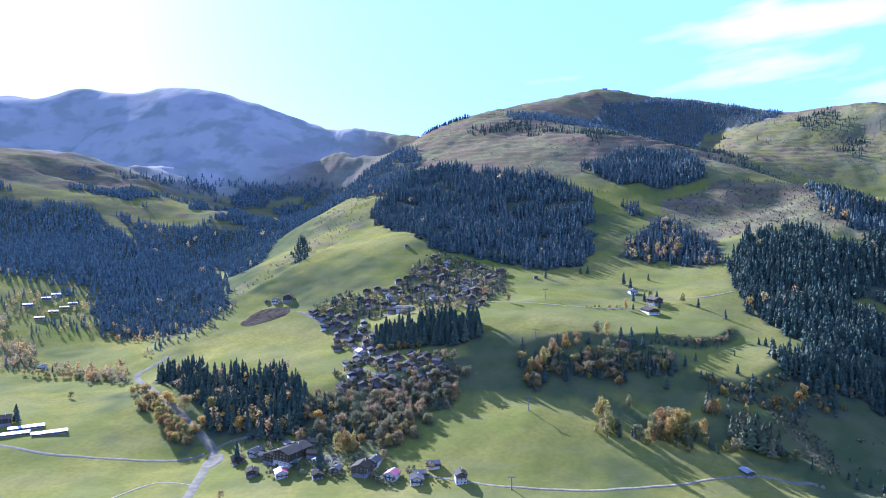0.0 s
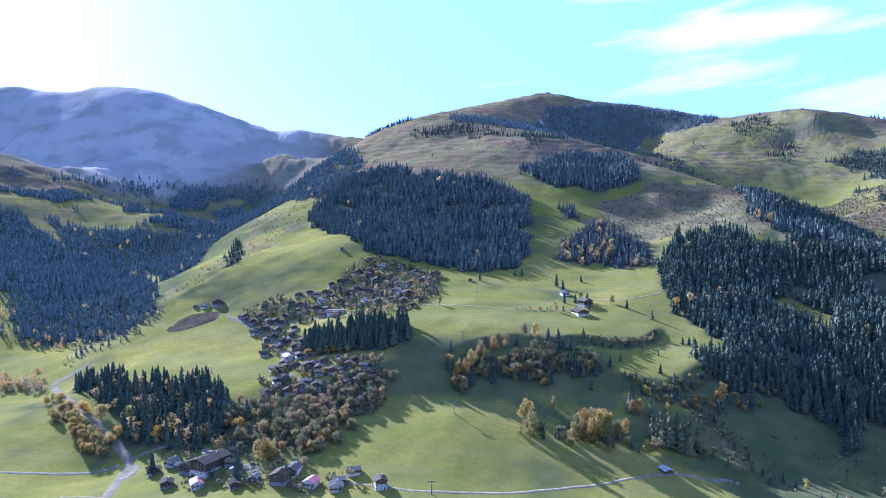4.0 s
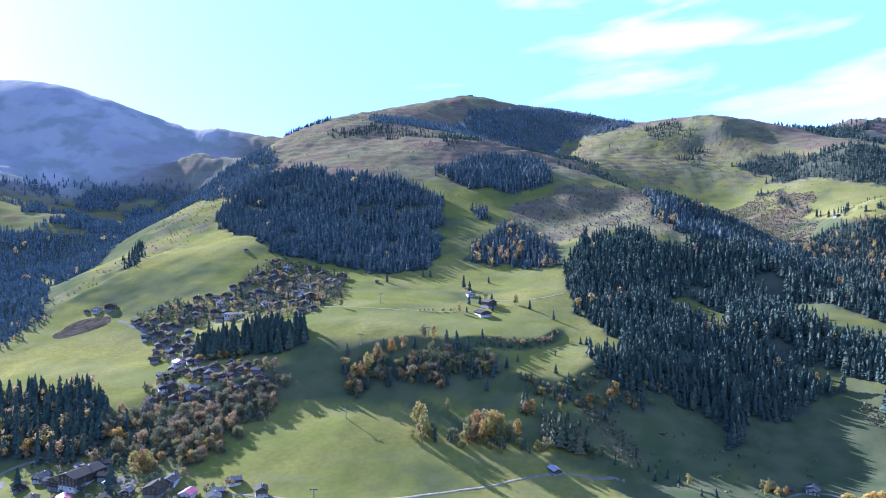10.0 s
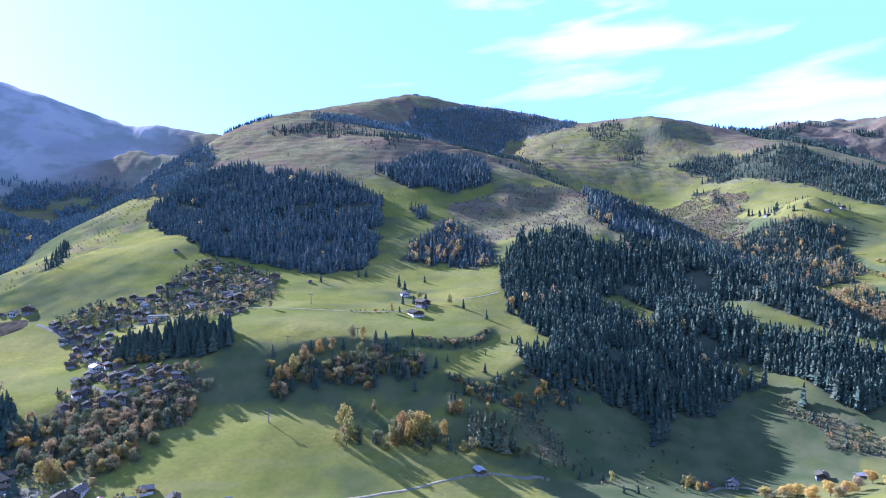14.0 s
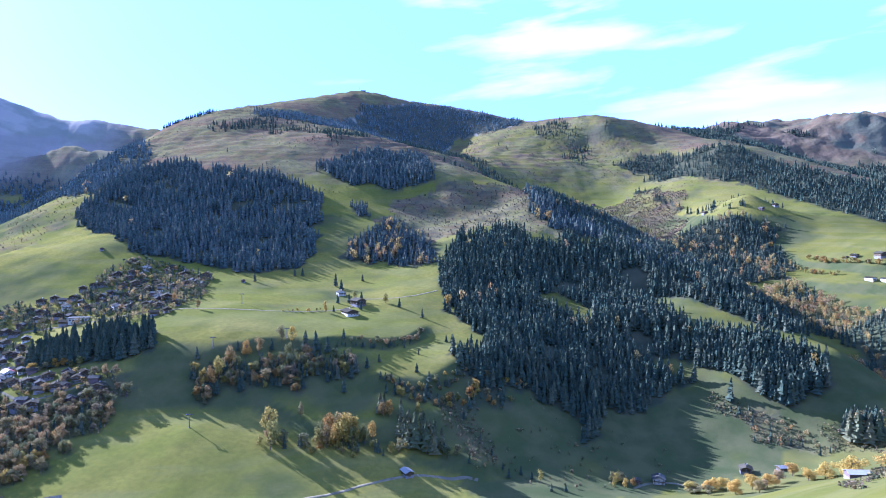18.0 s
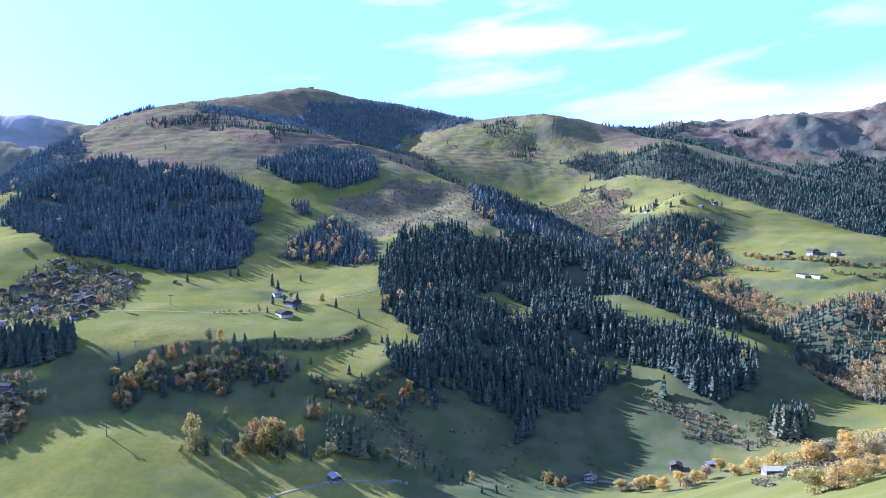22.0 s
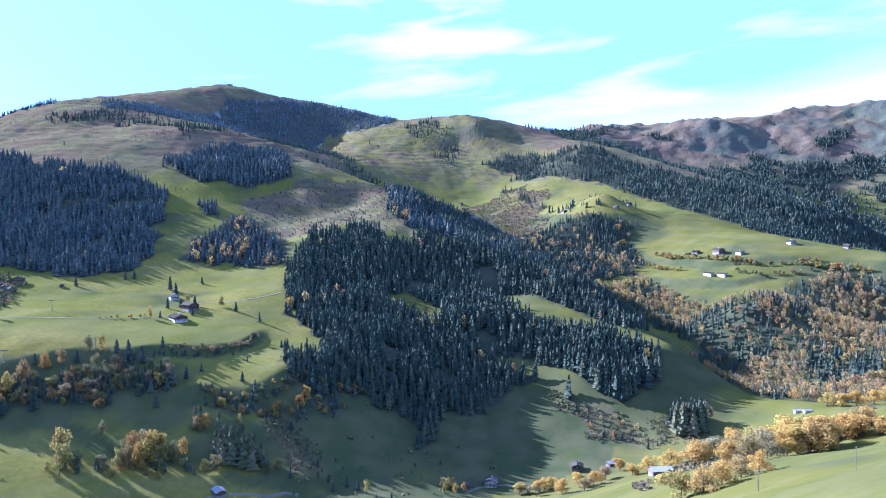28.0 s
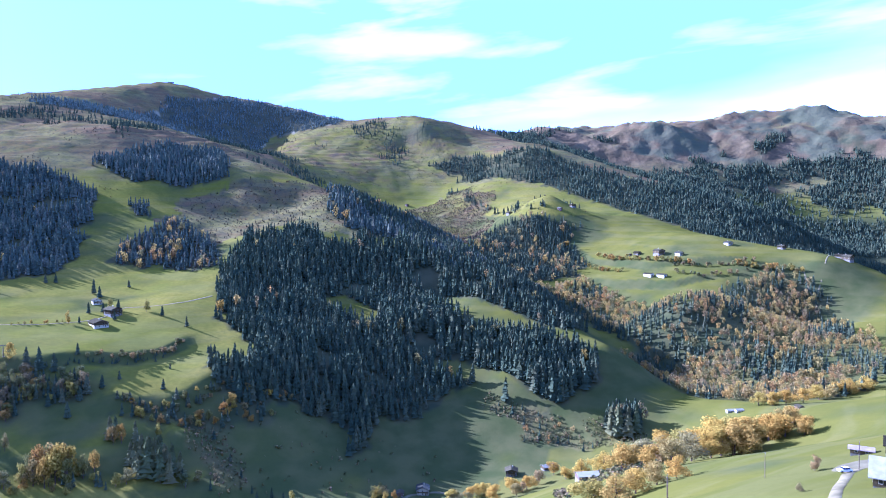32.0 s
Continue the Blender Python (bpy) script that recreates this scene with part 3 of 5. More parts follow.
BUILDINGS["west_village"] = [("long_shed", -727, 1268, -65), ("long_shed", -722, 1305, -65), ("long_shed", -716, 1332, -65), ("long_shed", -712, 1355, -65), ("long_shed", -762, 1353, -65), ("long_shed", -758, 1382, -65), ("long_shed", -771, 1308, -65), ("sheet_shed", -467, 784, -62), ("sheet_shed", -434, 771, -62), ("sheet_shed", -471, 762, -62), ("chalet_large", -500, 794, -60), ("chalet_white", -603, 1056, 20)]
BUILDINGS["east_farms"] = [("barn_double", 1221, 997, 0), ("barn_double", 1229, 972, 0), ("chalet_white", 1403, 965, -10), ("barn_small", 1286, 1113, 0), ("chalet", 1289, 1094, 10), ("chalet_large", 1298, 1045, -5), ("chalet_white", 1309, 1003, 0), ("cottage_grey", 1339, 1403, 10), ("chalet", 1385, 1411, 0), ("cottage_grey", 1205, 1965, 0), ("chalet", 1458, 888, 0), ("chalet", 1494, 798, 10), ("chalet_large", 1495, 784, 5), ("chalet", 1282, 1536, 0)]
BUILDINGS["knoll_buildings"] = [("shed_small", 866, 537, 65), ("shed_small", 865, 525, 65), ("barn_small", 859, 453, -30), ("barn_long", 548, 402, 70), ("chalet", 641, 621, -35), ("barn_pale", 677, 607, 80), ("chalet_white", 547, 636, -30), ("barn_small", 524, 639, -30), ("shed_tan", 492, 188, 210), ("barn_dark", 483, 166, 208), ("farmhouse", 430, 140, 208)]

# single trees: place, height
TREES = {}
TREES["autumn_tree"] = [(225, 722, 20), (233, 726, 17), (250, 716, 19), (212, 716, 14), (240, 714, 24), (167, 710, 22), (221, 712, 18), (229, 707, 20), (237, 710, 22), (245, 705, 18), (258, 711, 16), (291, 741, 14), (284, 740, 13), (200, 754, 12), (254, 807, 10), (190, 868, 15), (201, 865, 14), (258, 995, 12), (350, 1031, 12), (438, 1006, 16), (-107, 706, 14), (-98, 703, 16), (-89, 699, 15), (323, 745, 10), (420, 856, 9), (308, 1052, 12), (92, 995, 10), (61, 1039, 12), (167, 736, 22), (172, 721, 16), (234, 718, 22), (244, 720, 20), (217, 724, 14), (267, 715, 14), (419, 644, 10)]
TREES["autumn_tree"] += [(491, 628, 8), (502, 626, 8), (513, 628, 8), (496, 642, 8), (505, 644, 9), (197, 839, 16), (119, 827, 18), (110, 819, 16), (104, 821, 14), (131, 841, 18), (150, 854, 15), (163, 857, 15)]
TREES["golden_tree"] = [(671, 549, 14), (679, 527, 17), (569, 391, 17), (607, 410, 16), (622, 403, 17), (622, 385, 16), (618, 369, 17), (627, 362, 20), (608, 332, 18), (626, 335, 20), (650, 338, 16), (656, 330, 13), (659, 318, 11), (607, 572, 13), (583, 566, 12), (561, 605, 10), (507, 641, 9), (430, 264, 11), (434, 255, 11), (447, 257, 10), (466, 263, 9), (483, 267, 9), (587, 601, 10), (891, 521, 13), (894, 506, 13), (907, 500, 14), (927, 494, 14), (979, 509, 15), (1010, 510, 15), (1024, 502, 16)]
TREES["golden_tree"] += [(1040, 493, 15), (657, 555, 10), (538, 337, 14), (598, 409, 14), (647, 369, 16), (564, 600, 9), (576, 596, 10), (590, 595, 11), (598, 552, 11), (621, 568, 12), (502, 642, 8), (666, 584, 12), (545, 326, 15), (577, 339, 16), (596, 340, 17), (608, 342, 18), (618, 334, 17), (655, 348, 12), (662, 346, 11), (645, 347, 13), (666, 342, 10), (671, 339, 11), (676, 337, 11), (659, 318, 8), (610, 335, 14), (630, 341, 14), (-382, 899, 13), (-339, 861, 14), (-312, 844, 15), (-275, 831, 15), (-230, 789, 14), (-284, 796, 13), (-98, 703, 12), (-247, 813, 13), (-136, 767, 12), (-362, 875, 11), (-276, 806, 12), (-89, 698, 11)]
TREES["broadleaf_tree"] = [(639, 573, 15), (609, 558, 12), (581, 370, 14), (451, 180, 6), (-481, 905, 10), (566, 583, 11), (412, 160, 3), (-58, 684, 8), (-203, 634, 8)]
TREES["spruce_tree"] = [(300, 1050, 14), (318, 1048, 16), (283, 1048, 15), (270, 1000, 9), (310, 1010, 13), (96, 852, 15), (140, 860, 13), (178, 862, 14), (262, 862, 13), (320, 866, 8), (338, 866, 7), (404, 880, 12), (398, 886, 10), (336, 800, 12), (346, 783, 13), (296, 1156, 22), (302, 1137, 17), (345, 1186, 12), (366, 1010, 14), (389, 970, 14), (240, 842, 20), (227, 848, 24), (216, 854, 22), (237, 1218, 14), (-489, 802, 22), (-212, 718, 24), (-121, 688, 22), (-120, 672, 20), (171, 1176, 14), (250, 1222, 14), (367, 762, 12), (393, 661, 11), (407, 663, 10), (415, 655, 9), (435, 621, 9), (421, 623, 8), (392, 674, 8), (373, 740, 10), (382, 713, 9), (387, 692, 8), (249, 780, 17), (267, 807, 20), (281, 815, 14), (349, 841, 7), (298, 828, 10)]
TREES["larch_tree"] = [(318, 708, 22), (328, 700, 21), (334, 694, 18), (305, 716, 21), (300, 699, 19), (321, 716, 17), (309, 706, 23), (314, 701, 25), (322, 697, 22), (311, 713, 20), (324, 688, 21), (296, 716, 17), (282, 747, 17), (287, 751, 15), (303, 704, 24), (307, 697, 26), (317, 692, 24), (299, 711, 20), (303, 741, 16), (769, 613, 24), (772, 606, 27), (778, 597, 26), (790, 597, 24)]

# hedges: kind, gap, least and greatest height, line
HEDGES = {}
HEDGES["meadow_hedge"] = ("autumn_tree", 8, 8, 14, [(1270, 1187), (1259, 1133), (1270, 1035), (1293, 959)])
HEDGES["farm_hedge"] = ("broadleaf_tree", 9, 7, 12, [(1276, 991), (1292, 945), (1341, 898), (1376, 878)])
HEDGES["east_grove"] = ("autumn_tree", 7, 10, 16, [(1337, 896), (1359, 854), (1385, 828), (1390, 799)])
HEDGES["barn_hedge"] = ("autumn_tree", 8, 7, 12, [(1230, 1186), (1217, 1120), (1225, 1065)])
HEDGES["slope_hedge"] = ("broadleaf_tree", 9, 6, 11, [(1251, 962), (1263, 908), (1300, 890), (1346, 867)])
HEDGES["yellow_clump"] = ("autumn_tree", 6, 12, 17, [(1266, 1307), (1288, 1302)])
HEDGES["terrace_hedge"] = ("spruce_tree", 4, 3, 7, [(229, 849), (266, 855), (318, 864), (352, 882)])
HEDGES["lower_hedge"] = ("spruce_tree", 6, 5, 12, [(290, 798), (312, 783), (334, 774), (363, 780), (396, 798), (423, 822)])
HEDGES["lower_shrubs"] = ("broadleaf_tree", 6, 4, 9, [(295, 794), (319, 778), (345, 774), (375, 785), (410, 807)])
HEDGES["edge_shrubs"] = ("broadleaf_tree", 5, 4, 9, [(269, 862), (318, 868), (352, 885), (376, 914)])
HEDGES["bank_hedge"] = ("autumn_tree", 16, 5, 10, [(291, 800), (309, 783), (343, 776), (393, 799)])
HEDGES["lodge_hedge"] = ("autumn_tree", 8, 3, 6, [(194, 983), (228, 994), (259, 1005)])
HEDGES["brook_trees"] = ("autumn_tree", 9, 7, 12, [(-453, 1006), (-471, 1000), (-544, 1017), (-610, 1017)])
HEDGES["copse_foot"] = ("autumn_tree", 8, 8, 13, [(-90, 910), (-69, 905), (-26, 891)])
HEDGES["track_trees"] = ("autumn_tree", 9, 6, 10, [(411, 791), (437, 785), (465, 784)])

# breaks of slope: the line, with the high side on its left, then the drop and its width
BANKS = {}
BANKS["terrace_edge"] = ([(70, 878), (107, 848), (136, 863), (179, 870), (229, 855), (276, 864), (318, 870), (350, 888), (372, 914), (398, 950)], 8, 9)
BANKS["lower_terrace"] = ([(280, 806), (308, 787), (338, 781), (375, 792), (418, 819)], 9, 10)
BANKS["field_bank"] = ([(141, 814), (175, 775), (216, 735), (264, 718), (300, 723)], 6, 14)
BANKS["meadow_lip"] = ([(366, 650), (376, 679), (371, 710), (357, 735), (332, 755)], 18, 20)
BANKS["spur_foot"] = ([(702, 770), (722, 715), (742, 667), (749, 622), (758, 606)], 10, 13)
BANKS["heath_bench"] = ([(424, 1552), (474, 1550), (504, 1568), (577, 1551), (660, 1521)], 9, 13)
BANKS["east_shelf"] = ([(1297, 1311), (1253, 1177), (1260, 1026), (1333, 929), (1382, 894)], 8, 13)
BANKS["east_shelf_low"] = ([(1180, 1120), (1183, 1037), (1220, 934), (1294, 897)], 8, 13)
BANKS["village_edge"] = ([(-128, 859), (-78, 823), (-35, 826), (1, 840), (39, 846)], 9, 13)
BANKS["spur_ledge"] = ([(-210, 1471), (-250, 1365), (-326, 1325)], 7, 7)
BANKS["spur_ledge_low"] = ([(-217, 1401), (-267, 1322), (-301, 1286), (-345, 1237)], 6, 6)
BANKS["spur_ledge_high"] = ([(-148, 1780), (-225, 1759), (-312, 1685)], 7, 7)
POLES = {}
POLES["lift_pylon"] = [(61, 619, 11), (92, 752, 13), (113, 862, 12), (148, 1021, 13), (196, 872, 11)]
POLES["utility_pole"] = [(446, 195, 9), (421, 216, 9), (450, 165, 9), (429, 223, 9)]

SPRUCE_AREAS = ["spur_copse", "face_forest", "flank_forest", "knoll_forest", "crest_forest", "gap_forest", "copse", "spur_forest", "spur_tail", "village_copse", "road_grove", "west_wood", "west_slope_wood", "east_ridge_forest", "east_belt", "east_gap_forest", "spruce_clump", "ridge_forest"]
MIXED_AREAS = ["edge_wood", "bank_wood", "slope_scrub", "hedge_wood", "road_autumn", "autumn_wood"]
# woods whose trees stand singly: area, gap, kinds, heights
NEAR_WOODS = [
    ("village_copse", 6.5, ["spruce_tree"], 17, 26),
    ("edge_wood", 5.6, ["spruce_tree", "spruce_tree", "spruce_tree", "autumn_tree", "broadleaf_tree"], 8, 16),
    ("bank_wood", 8, ["spruce_tree", "autumn_tree", "spruce_tree"], 9, 18),
    ("field_trees", 9, ["spruce_tree", "autumn_tree", "broadleaf_tree"], 8, 16),
    ("road_autumn", 8, ["autumn_tree"], 12, 18),
    ("slope_scrub", 7.5, ["autumn_tree", "broadleaf_tree", "broadleaf_tree", "spruce_tree"], 8, 17),
    ("road_grove", 7.5, ["spruce_tree"] * 7 + ["autumn_tree"], 17, 28),
    ("scrub_bank", 11, ["autumn_tree", "spruce_tree"], 6, 13),
    ("village_low", 8, ["spruce_tree", "broadleaf_tree", "broadleaf_tree", "autumn_tree"], 6, 12),
    ("village_mid", 8.5, ["spruce_tree", "broadleaf_tree", "broadleaf_tree", "autumn_tree"], 6, 13),
    ("village_upper", 9, ["spruce_tree", "broadleaf_tree", "broadleaf_tree", "autumn_tree"], 7, 16),
]
SPARE = {"spruce_tree": [], "autumn_tree": [], "broadleaf_tree": []}
# woods in one piece: area, gap, least and greatest height, share of autumn trees
WOODS = [
    ("face_forest", 7.0, 17, 30, 0.003), ("flank_forest", 10, 14, 24, 0.01), ("knoll_forest", 6.5, 16, 27, 0.0),
    ("crest_forest", 9.5, 12, 20, 0.0), ("gap_forest", 7.5, 14, 24, 0.09), ("copse", 7, 14, 22, 0.0), ("spur_copse", 8, 10, 18, 0.0),
    ("spur_forest", 6.3, 16, 31, 0.006), ("spur_tail", 6.0, 24, 35, 0.012), ("west_scrub", 13, 7, 17, 0.45), ("west_wood", 9.0, 15, 26, 0.006), ("west_slope_wood", 10, 12, 24, 0.006), ("hedge_wood", 10, 10, 18, 0.8),
    ("east_ridge_forest", 10.5, 15, 25, 0.0), ("east_belt", 8, 14, 24, 0.1), ("east_gap_forest", 7.5, 14, 24, 0.12),
    ("ridge_forest", 7, 15, 26, 0.02), ("autumn_wood", 8.0, 12, 21, 0.66), ("spruce_clump", 4.2, 21, 28, 0.03),
]


def spline_sheet(lines, lam=3e-4):
    """A thin, springy sheet laid over the crest and valley lines."""
    a = np.array([p for line in lines.values() for p in line], float)
    xy, n = a[:, :2] / 1000, len(a)
    r = np.hypot(*(xy[:, None] - xy[None]).transpose(2, 0, 1))
    m = np.zeros((n + 3, n + 3))
    m[:n, :n] = np.where(r > 0, r * r * np.log(r + 1e-12), 0) + np.eye(n) * lam
    m[:n, n], m[:n, n + 1:] = 1, xy
    m[n:, :n] = m[:n, n:].T
    c = np.linalg.solve(m, np.r_[a[:, 2], 0, 0, 0])

    def height(x, y):
        x, y = np.asarray(x, float) / 1000, np.asarray(y, float) / 1000
        out = c[n] + c[n + 1] * x + c[n + 2] * y
        for (px, py), w in zip(xy, c):
            q = (x - px) ** 2 + (y - py) ** 2
            out = out + w * 0.5 * q * np.log(q + 1e-12)
        return out
    return height


rng = np.random.default_rng(7)
LATTICE = rng.random((256, 256))


def soft_noise(x, y, size):
    """Smooth noise from 0 to 1 with cells of that many metres."""
    u, v = np.asarray(x, float) / size + 1000, np.asarray(y, float) / size + 1000
    i, j = np.floor(u).astype(int), np.floor(v).astype(int)
    f, g = u - i, v - j
    f, g = f * f * (3 - 2 * f), g * g * (3 - 2 * g)
    a, b = LATTICE[i % 256, j % 256], LATTICE[(i + 1) % 256, j % 256]
    c, d = LATTICE[i % 256, (j + 1) % 256], LATTICE[(i + 1) % 256, (j + 1) % 256]
    return (a * (1 - f) + b * f) * (1 - g) + (c * (1 - f) + d * f) * g


def rough_noise(x, y, size, octaves=4):
    out, weight = 0, 0
    for k in range(octaves):
        out = out + soft_noise(x + 137 * k, y - 71 * k, size / 2 ** k) / 2 ** k
        weight += 1 / 2 ** k
    return out / weight


def smooth(v, lo, hi):
    s = np.clip((v - lo) / (hi - lo), 0, 1)
    return s * s * (3 - 2 * s)


def inside(area, x, y):
    """Which points lie in a closed outline."""
    x, y = np.asarray(x, float), np.asarray(y, float)
    hit = np.zeros(x.shape, bool)
    for (ax, ay), (bx, by) in zip(area, area[1:] + area[:1]):
        if ay != by:
            hit ^= ((ay > y) != (by > y)) & (x < (bx - ax) * (y - ay) / (by - ay) + ax)
    return hit


base_height = spline_sheet(LAND)


def bank_rise(line, drop, wide, x, y):
    """A sharp break of slope: the ground rises towards the left of the line and falls away on its right."""
    best, sign, ends = np.full(x.shape, 1e9), np.zeros(x.shape), np.zeros(x.shape)
    whole = sum(math.dist(a, b) for a, b in zip(line, line[1:]))
    gone = 0.0
    for (ax, ay), (bx, by) in zip(line, line[1:]):
        ln = math.hypot(bx - ax, by - ay)
        s = np.clip(((x - ax) * (bx - ax) + (y - ay) * (by - ay)) / ln ** 2, 0, 1)
        dx, dy = x - ax - s * (bx - ax), y - ay - s * (by - ay)
        d = np.hypot(dx, dy)
        near = d < best
        best = np.where(near, d, best)
        sign = np.where(near, (dy * (bx - ax) - dx * (by - ay)) / ln, sign)
        ends = np.where(near, (gone + s * ln) / whole, ends)
        gone += ln
    taper = smooth(ends, 0, 0.14) * (1 - smooth(ends, 0.86, 1))
    wavy = sign + 9 * (rough_noise(x, y, 40, 3) - 0.5)
    return drop * taper * (smooth(wavy, -wide, wide * 0.4) - 0.5) * np.exp(-best / max(42, 2.5 * wide))


def height(x, y):
    x, y = np.asarray(x, float), np.asarray(y, float)
    z = base_height(x, y)
    wild = np.maximum(smooth(z, 300, 480), smooth(y, 1700, 2600))
    gentle = smooth(x, -250, 100) * (1 - smooth(x, 1700, 2000))
    ridged = 1 - np.abs(2 * rough_noise(x, y, 420, 5) - 1)
    z = z + wild * (54 - 38 * gentle) * (ridged - 0.78)
    crag = smooth(x, 1900, 2300) * smooth(z, 420, 620)
    z = z + crag * (60 * (1 - np.abs(2 * rough_noise(x * 1.2, y, 520, 5) - 1) - 0.80) + 52 * (1 - np.abs(2 * rough_noise(x + 0.4 * y, 0.38 * y, 190, 4) - 1) - 0.75) + 22 * (1 - np.abs(2 * rough_noise(x, y, 85, 3) - 1) - 0.72))
    gully = smooth(-x, 100, 500) * smooth(y, 2100, 2500) * smooth(z, 280, 380) * (1 - smooth(z, 620, 760))
    z = z + gully * 75 * (1 - np.abs(2 * rough_noise(x, y * 0.55, 300, 5) - 1) - 0.80)
    z = z + wild * smooth(x, -300, 0) * (1 - smooth(x, 1500, 1800)) * 2.0 * np.sin(6.283 * (z / 15 + 2.5 * rough_noise(x, y, 170, 3)))
    for line, drop, wide in BANKS.values():
        z = z + bank_rise(line, drop, wide, x, y)
    z = z + np.maximum(wild, inside(AREAS["heath_face"], x, y)) * smooth(y, 1150, 1300) * 7.0 * (rough_noise(x, y, 34, 3) - 0.5)
    z = z + wild * (16 - 4 * gentle) * (rough_noise(x, y, 130, 4) - 0.5)
    return z + (rough_noise(x, y, 90, 4) - 0.5) * 6.0 + (rough_noise(x + 300, y, 36, 3) - 0.5) * 2.4


def steps(*spans):
    out = [spans[0][0]]
    for lo, hi, step in spans:
        out += list(np.linspace(lo, hi, int(round((hi - lo) / step)) + 1)[1:])
    return np.array(out)


xs = steps((-4000, -1300, 45), (-1300, -720, 20), (-720, 1520, 6.5), (1520, 2100, 20), (2100, 3500, 20), (3500, 4100, 50))
ys = steps((-1300, 100, 50), (100, 340, 12), (340, 1420, 6.5), (1420, 2600, 12), (2600, 3500, 22), (3500, 5000, 50))
gx, gy = np.meshgrid(xs, ys)
gz = height(gx, gy)
nx, ny = len(xs), len(ys)


def ground_z(x, y):
    """The height of the ground sheet at a place."""
    x, y = np.asarray(x, float), np.asarray(y, float)
    i = np.clip(np.searchsorted(xs, x) - 1, 0, nx - 2)
    j = np.clip(np.searchsorted(ys, y) - 1, 0, ny - 2)
    f = (x - xs[i]) / (xs[i + 1] - xs[i])
    g = (y - ys[j]) / (ys[j + 1] - ys[j])
    return (gz[j, i] * (1 - f) + gz[j, i + 1] * f) * (1 - g) + (gz[j + 1, i] * (1 - f) + gz[j + 1, i + 1] * f) * g


def fast_mesh(name, verts, tris, mats, smooth_shade=False, tint=None, slots=None):
    me = bpy.data.meshes.new(name)
    verts, tris = np.asarray(verts, np.float32), np.asarray(tris, np.int32)
    k = tris.shape[1]
    me.vertices.add(len(verts))
    me.vertices.foreach_set("co", verts.ravel())
    me.loops.add(tris.size)
    me.loops.foreach_set("vertex_index", tris.ravel())
    me.polygons.add(len(tris))
    me.polygons.foreach_set("loop_start", np.arange(0, tris.size, k, dtype=np.int32))
    for mat in mats:
        me.materials.append(mat)
    if slots is not None:
        me.polygons.foreach_set("material_index", np.asarray(slots, np.int32))
    me.polygons.foreach_set("use_smooth", np.full(len(tris), smooth_shade))
    if tint is not None:
        me.attributes.new("tint", "FLOAT", "POINT").data.foreach_set("value", np.asarray(tint, np.float32))
    me.update(calc_edges=True)
    me.validate()
    return me


gi = (np.arange(ny - 1)[:, None] * nx + np.arange(nx - 1)[None]).ravel()
ground_me = fast_mesh("ground", np.stack([gx.ravel(), gy.ravel(), gz.ravel()], 1), np.stack([gi, gi + 1, gi + nx + 1, gi + nx], 1), [M_GROUND], True)
ground = tagged(new("ground", ground_me), "green autumn meadows, brown heath and forest floor on alpine slopes", "ground", kind="structure")

OPEN_AREAS = [AREAS[k] for k in ("strip_meadow", "spur_meadow", "shoulder_meadow", "brook_meadow", "bridge_meadow", "upper_scar", "lower_scar")]


def ragged(area, x, y):
    """Which points lie in an outline whose edge wanders in and out."""
    a = np.array(area, float)
    sway = 1.6 * min(34.0, 0.12 * float(np.ptp(a[:, 0]) + np.ptp(a[:, 1])))
    dx = (rough_noise(x, y, 70, 3) - 0.5) * sway + (rough_noise(x + 90, y, 20, 2) - 0.5) * sway * 0.6
    dy = (rough_noise(x + 500, y, 70, 3) - 0.5) * sway + (rough_noise(x, y + 90, 20, 2) - 0.5) * sway * 0.6
    return inside(area, x + dx, y + dy)


def wooded(name, x, y):
    hit = ragged(AREAS[name], x, y)
    for hole in OPEN_AREAS:
        hit &= ~inside(hole, x, y)
    return hit


def wild_wood(x, y, z):
    """How thick the unkempt woods are on the far slopes."""
    west = smooth(-np.asarray(x, float), 380, 560) * smooth(np.asarray(y, float), 1350, 1600) * (1 - smooth(z, 330, 430))
    n = rough_noise(x, y, 380, 4)
    east = smooth(np.asarray(x, float), 1850, 2000) * (1 - smooth(z, 560, 690))
    deep = smooth(np.asarray(x, float), 1750, 1850) * (1 - smooth(z, 300, 380)) * (1 - 0.8 * smooth(np.asarray(x, float), 2200, 2400) * smooth(z, 190, 260))
    thick = rough_noise(x, y, 90, 3) - 0.5
    n = n - 0.06 * smooth(z, 420, 640) - 0.11 * smooth(np.asarray(x, float), 2150, 2400) * smooth(z, 280, 360)
    return np.maximum.reduce([deep, west * smooth(n + 0.5 * thick, 0.41, 0.47), east * smooth(n + 0.9 * thick, 0.38, 0.43)])


wood = np.zeros(gx.shape)
for name in SPRUCE_AREAS + MIXED_AREAS:
    wood = np.maximum(wood, wooded(name, gx, gy) * (0.9 if name in SPRUCE_AREAS else 0.55))
wood = np.maximum(wood, 0.85 * wild_wood(gx, gy, gz))
heath = smooth(gz, 300, 400) * smooth(gy, 1300, 1500)
heath = np.maximum(heath * (1 - 0.5 * ragged(AREAS["east_pasture"], gx, gy)), ragged(AREAS["heath_face"], gx, gy) * 0.75)
heath = np.maximum(heath, 0.5 * ragged(AREAS["gap_scrub"], gx, gy))
for name in ("scrub_bank", "lane_scrub", "rough_bank", "spur_rough"):
    heath = np.maximum(heath, ragged(AREAS[name], gx, gy) * 0.35)
heath = np.maximum(heath, 0.42 * smooth(-gx, 450, 650) * smooth(gy, 1750, 2050))
slope = np.hypot(np.gradient(gz, ys, axis=0), np.gradient(gz, xs, axis=1))
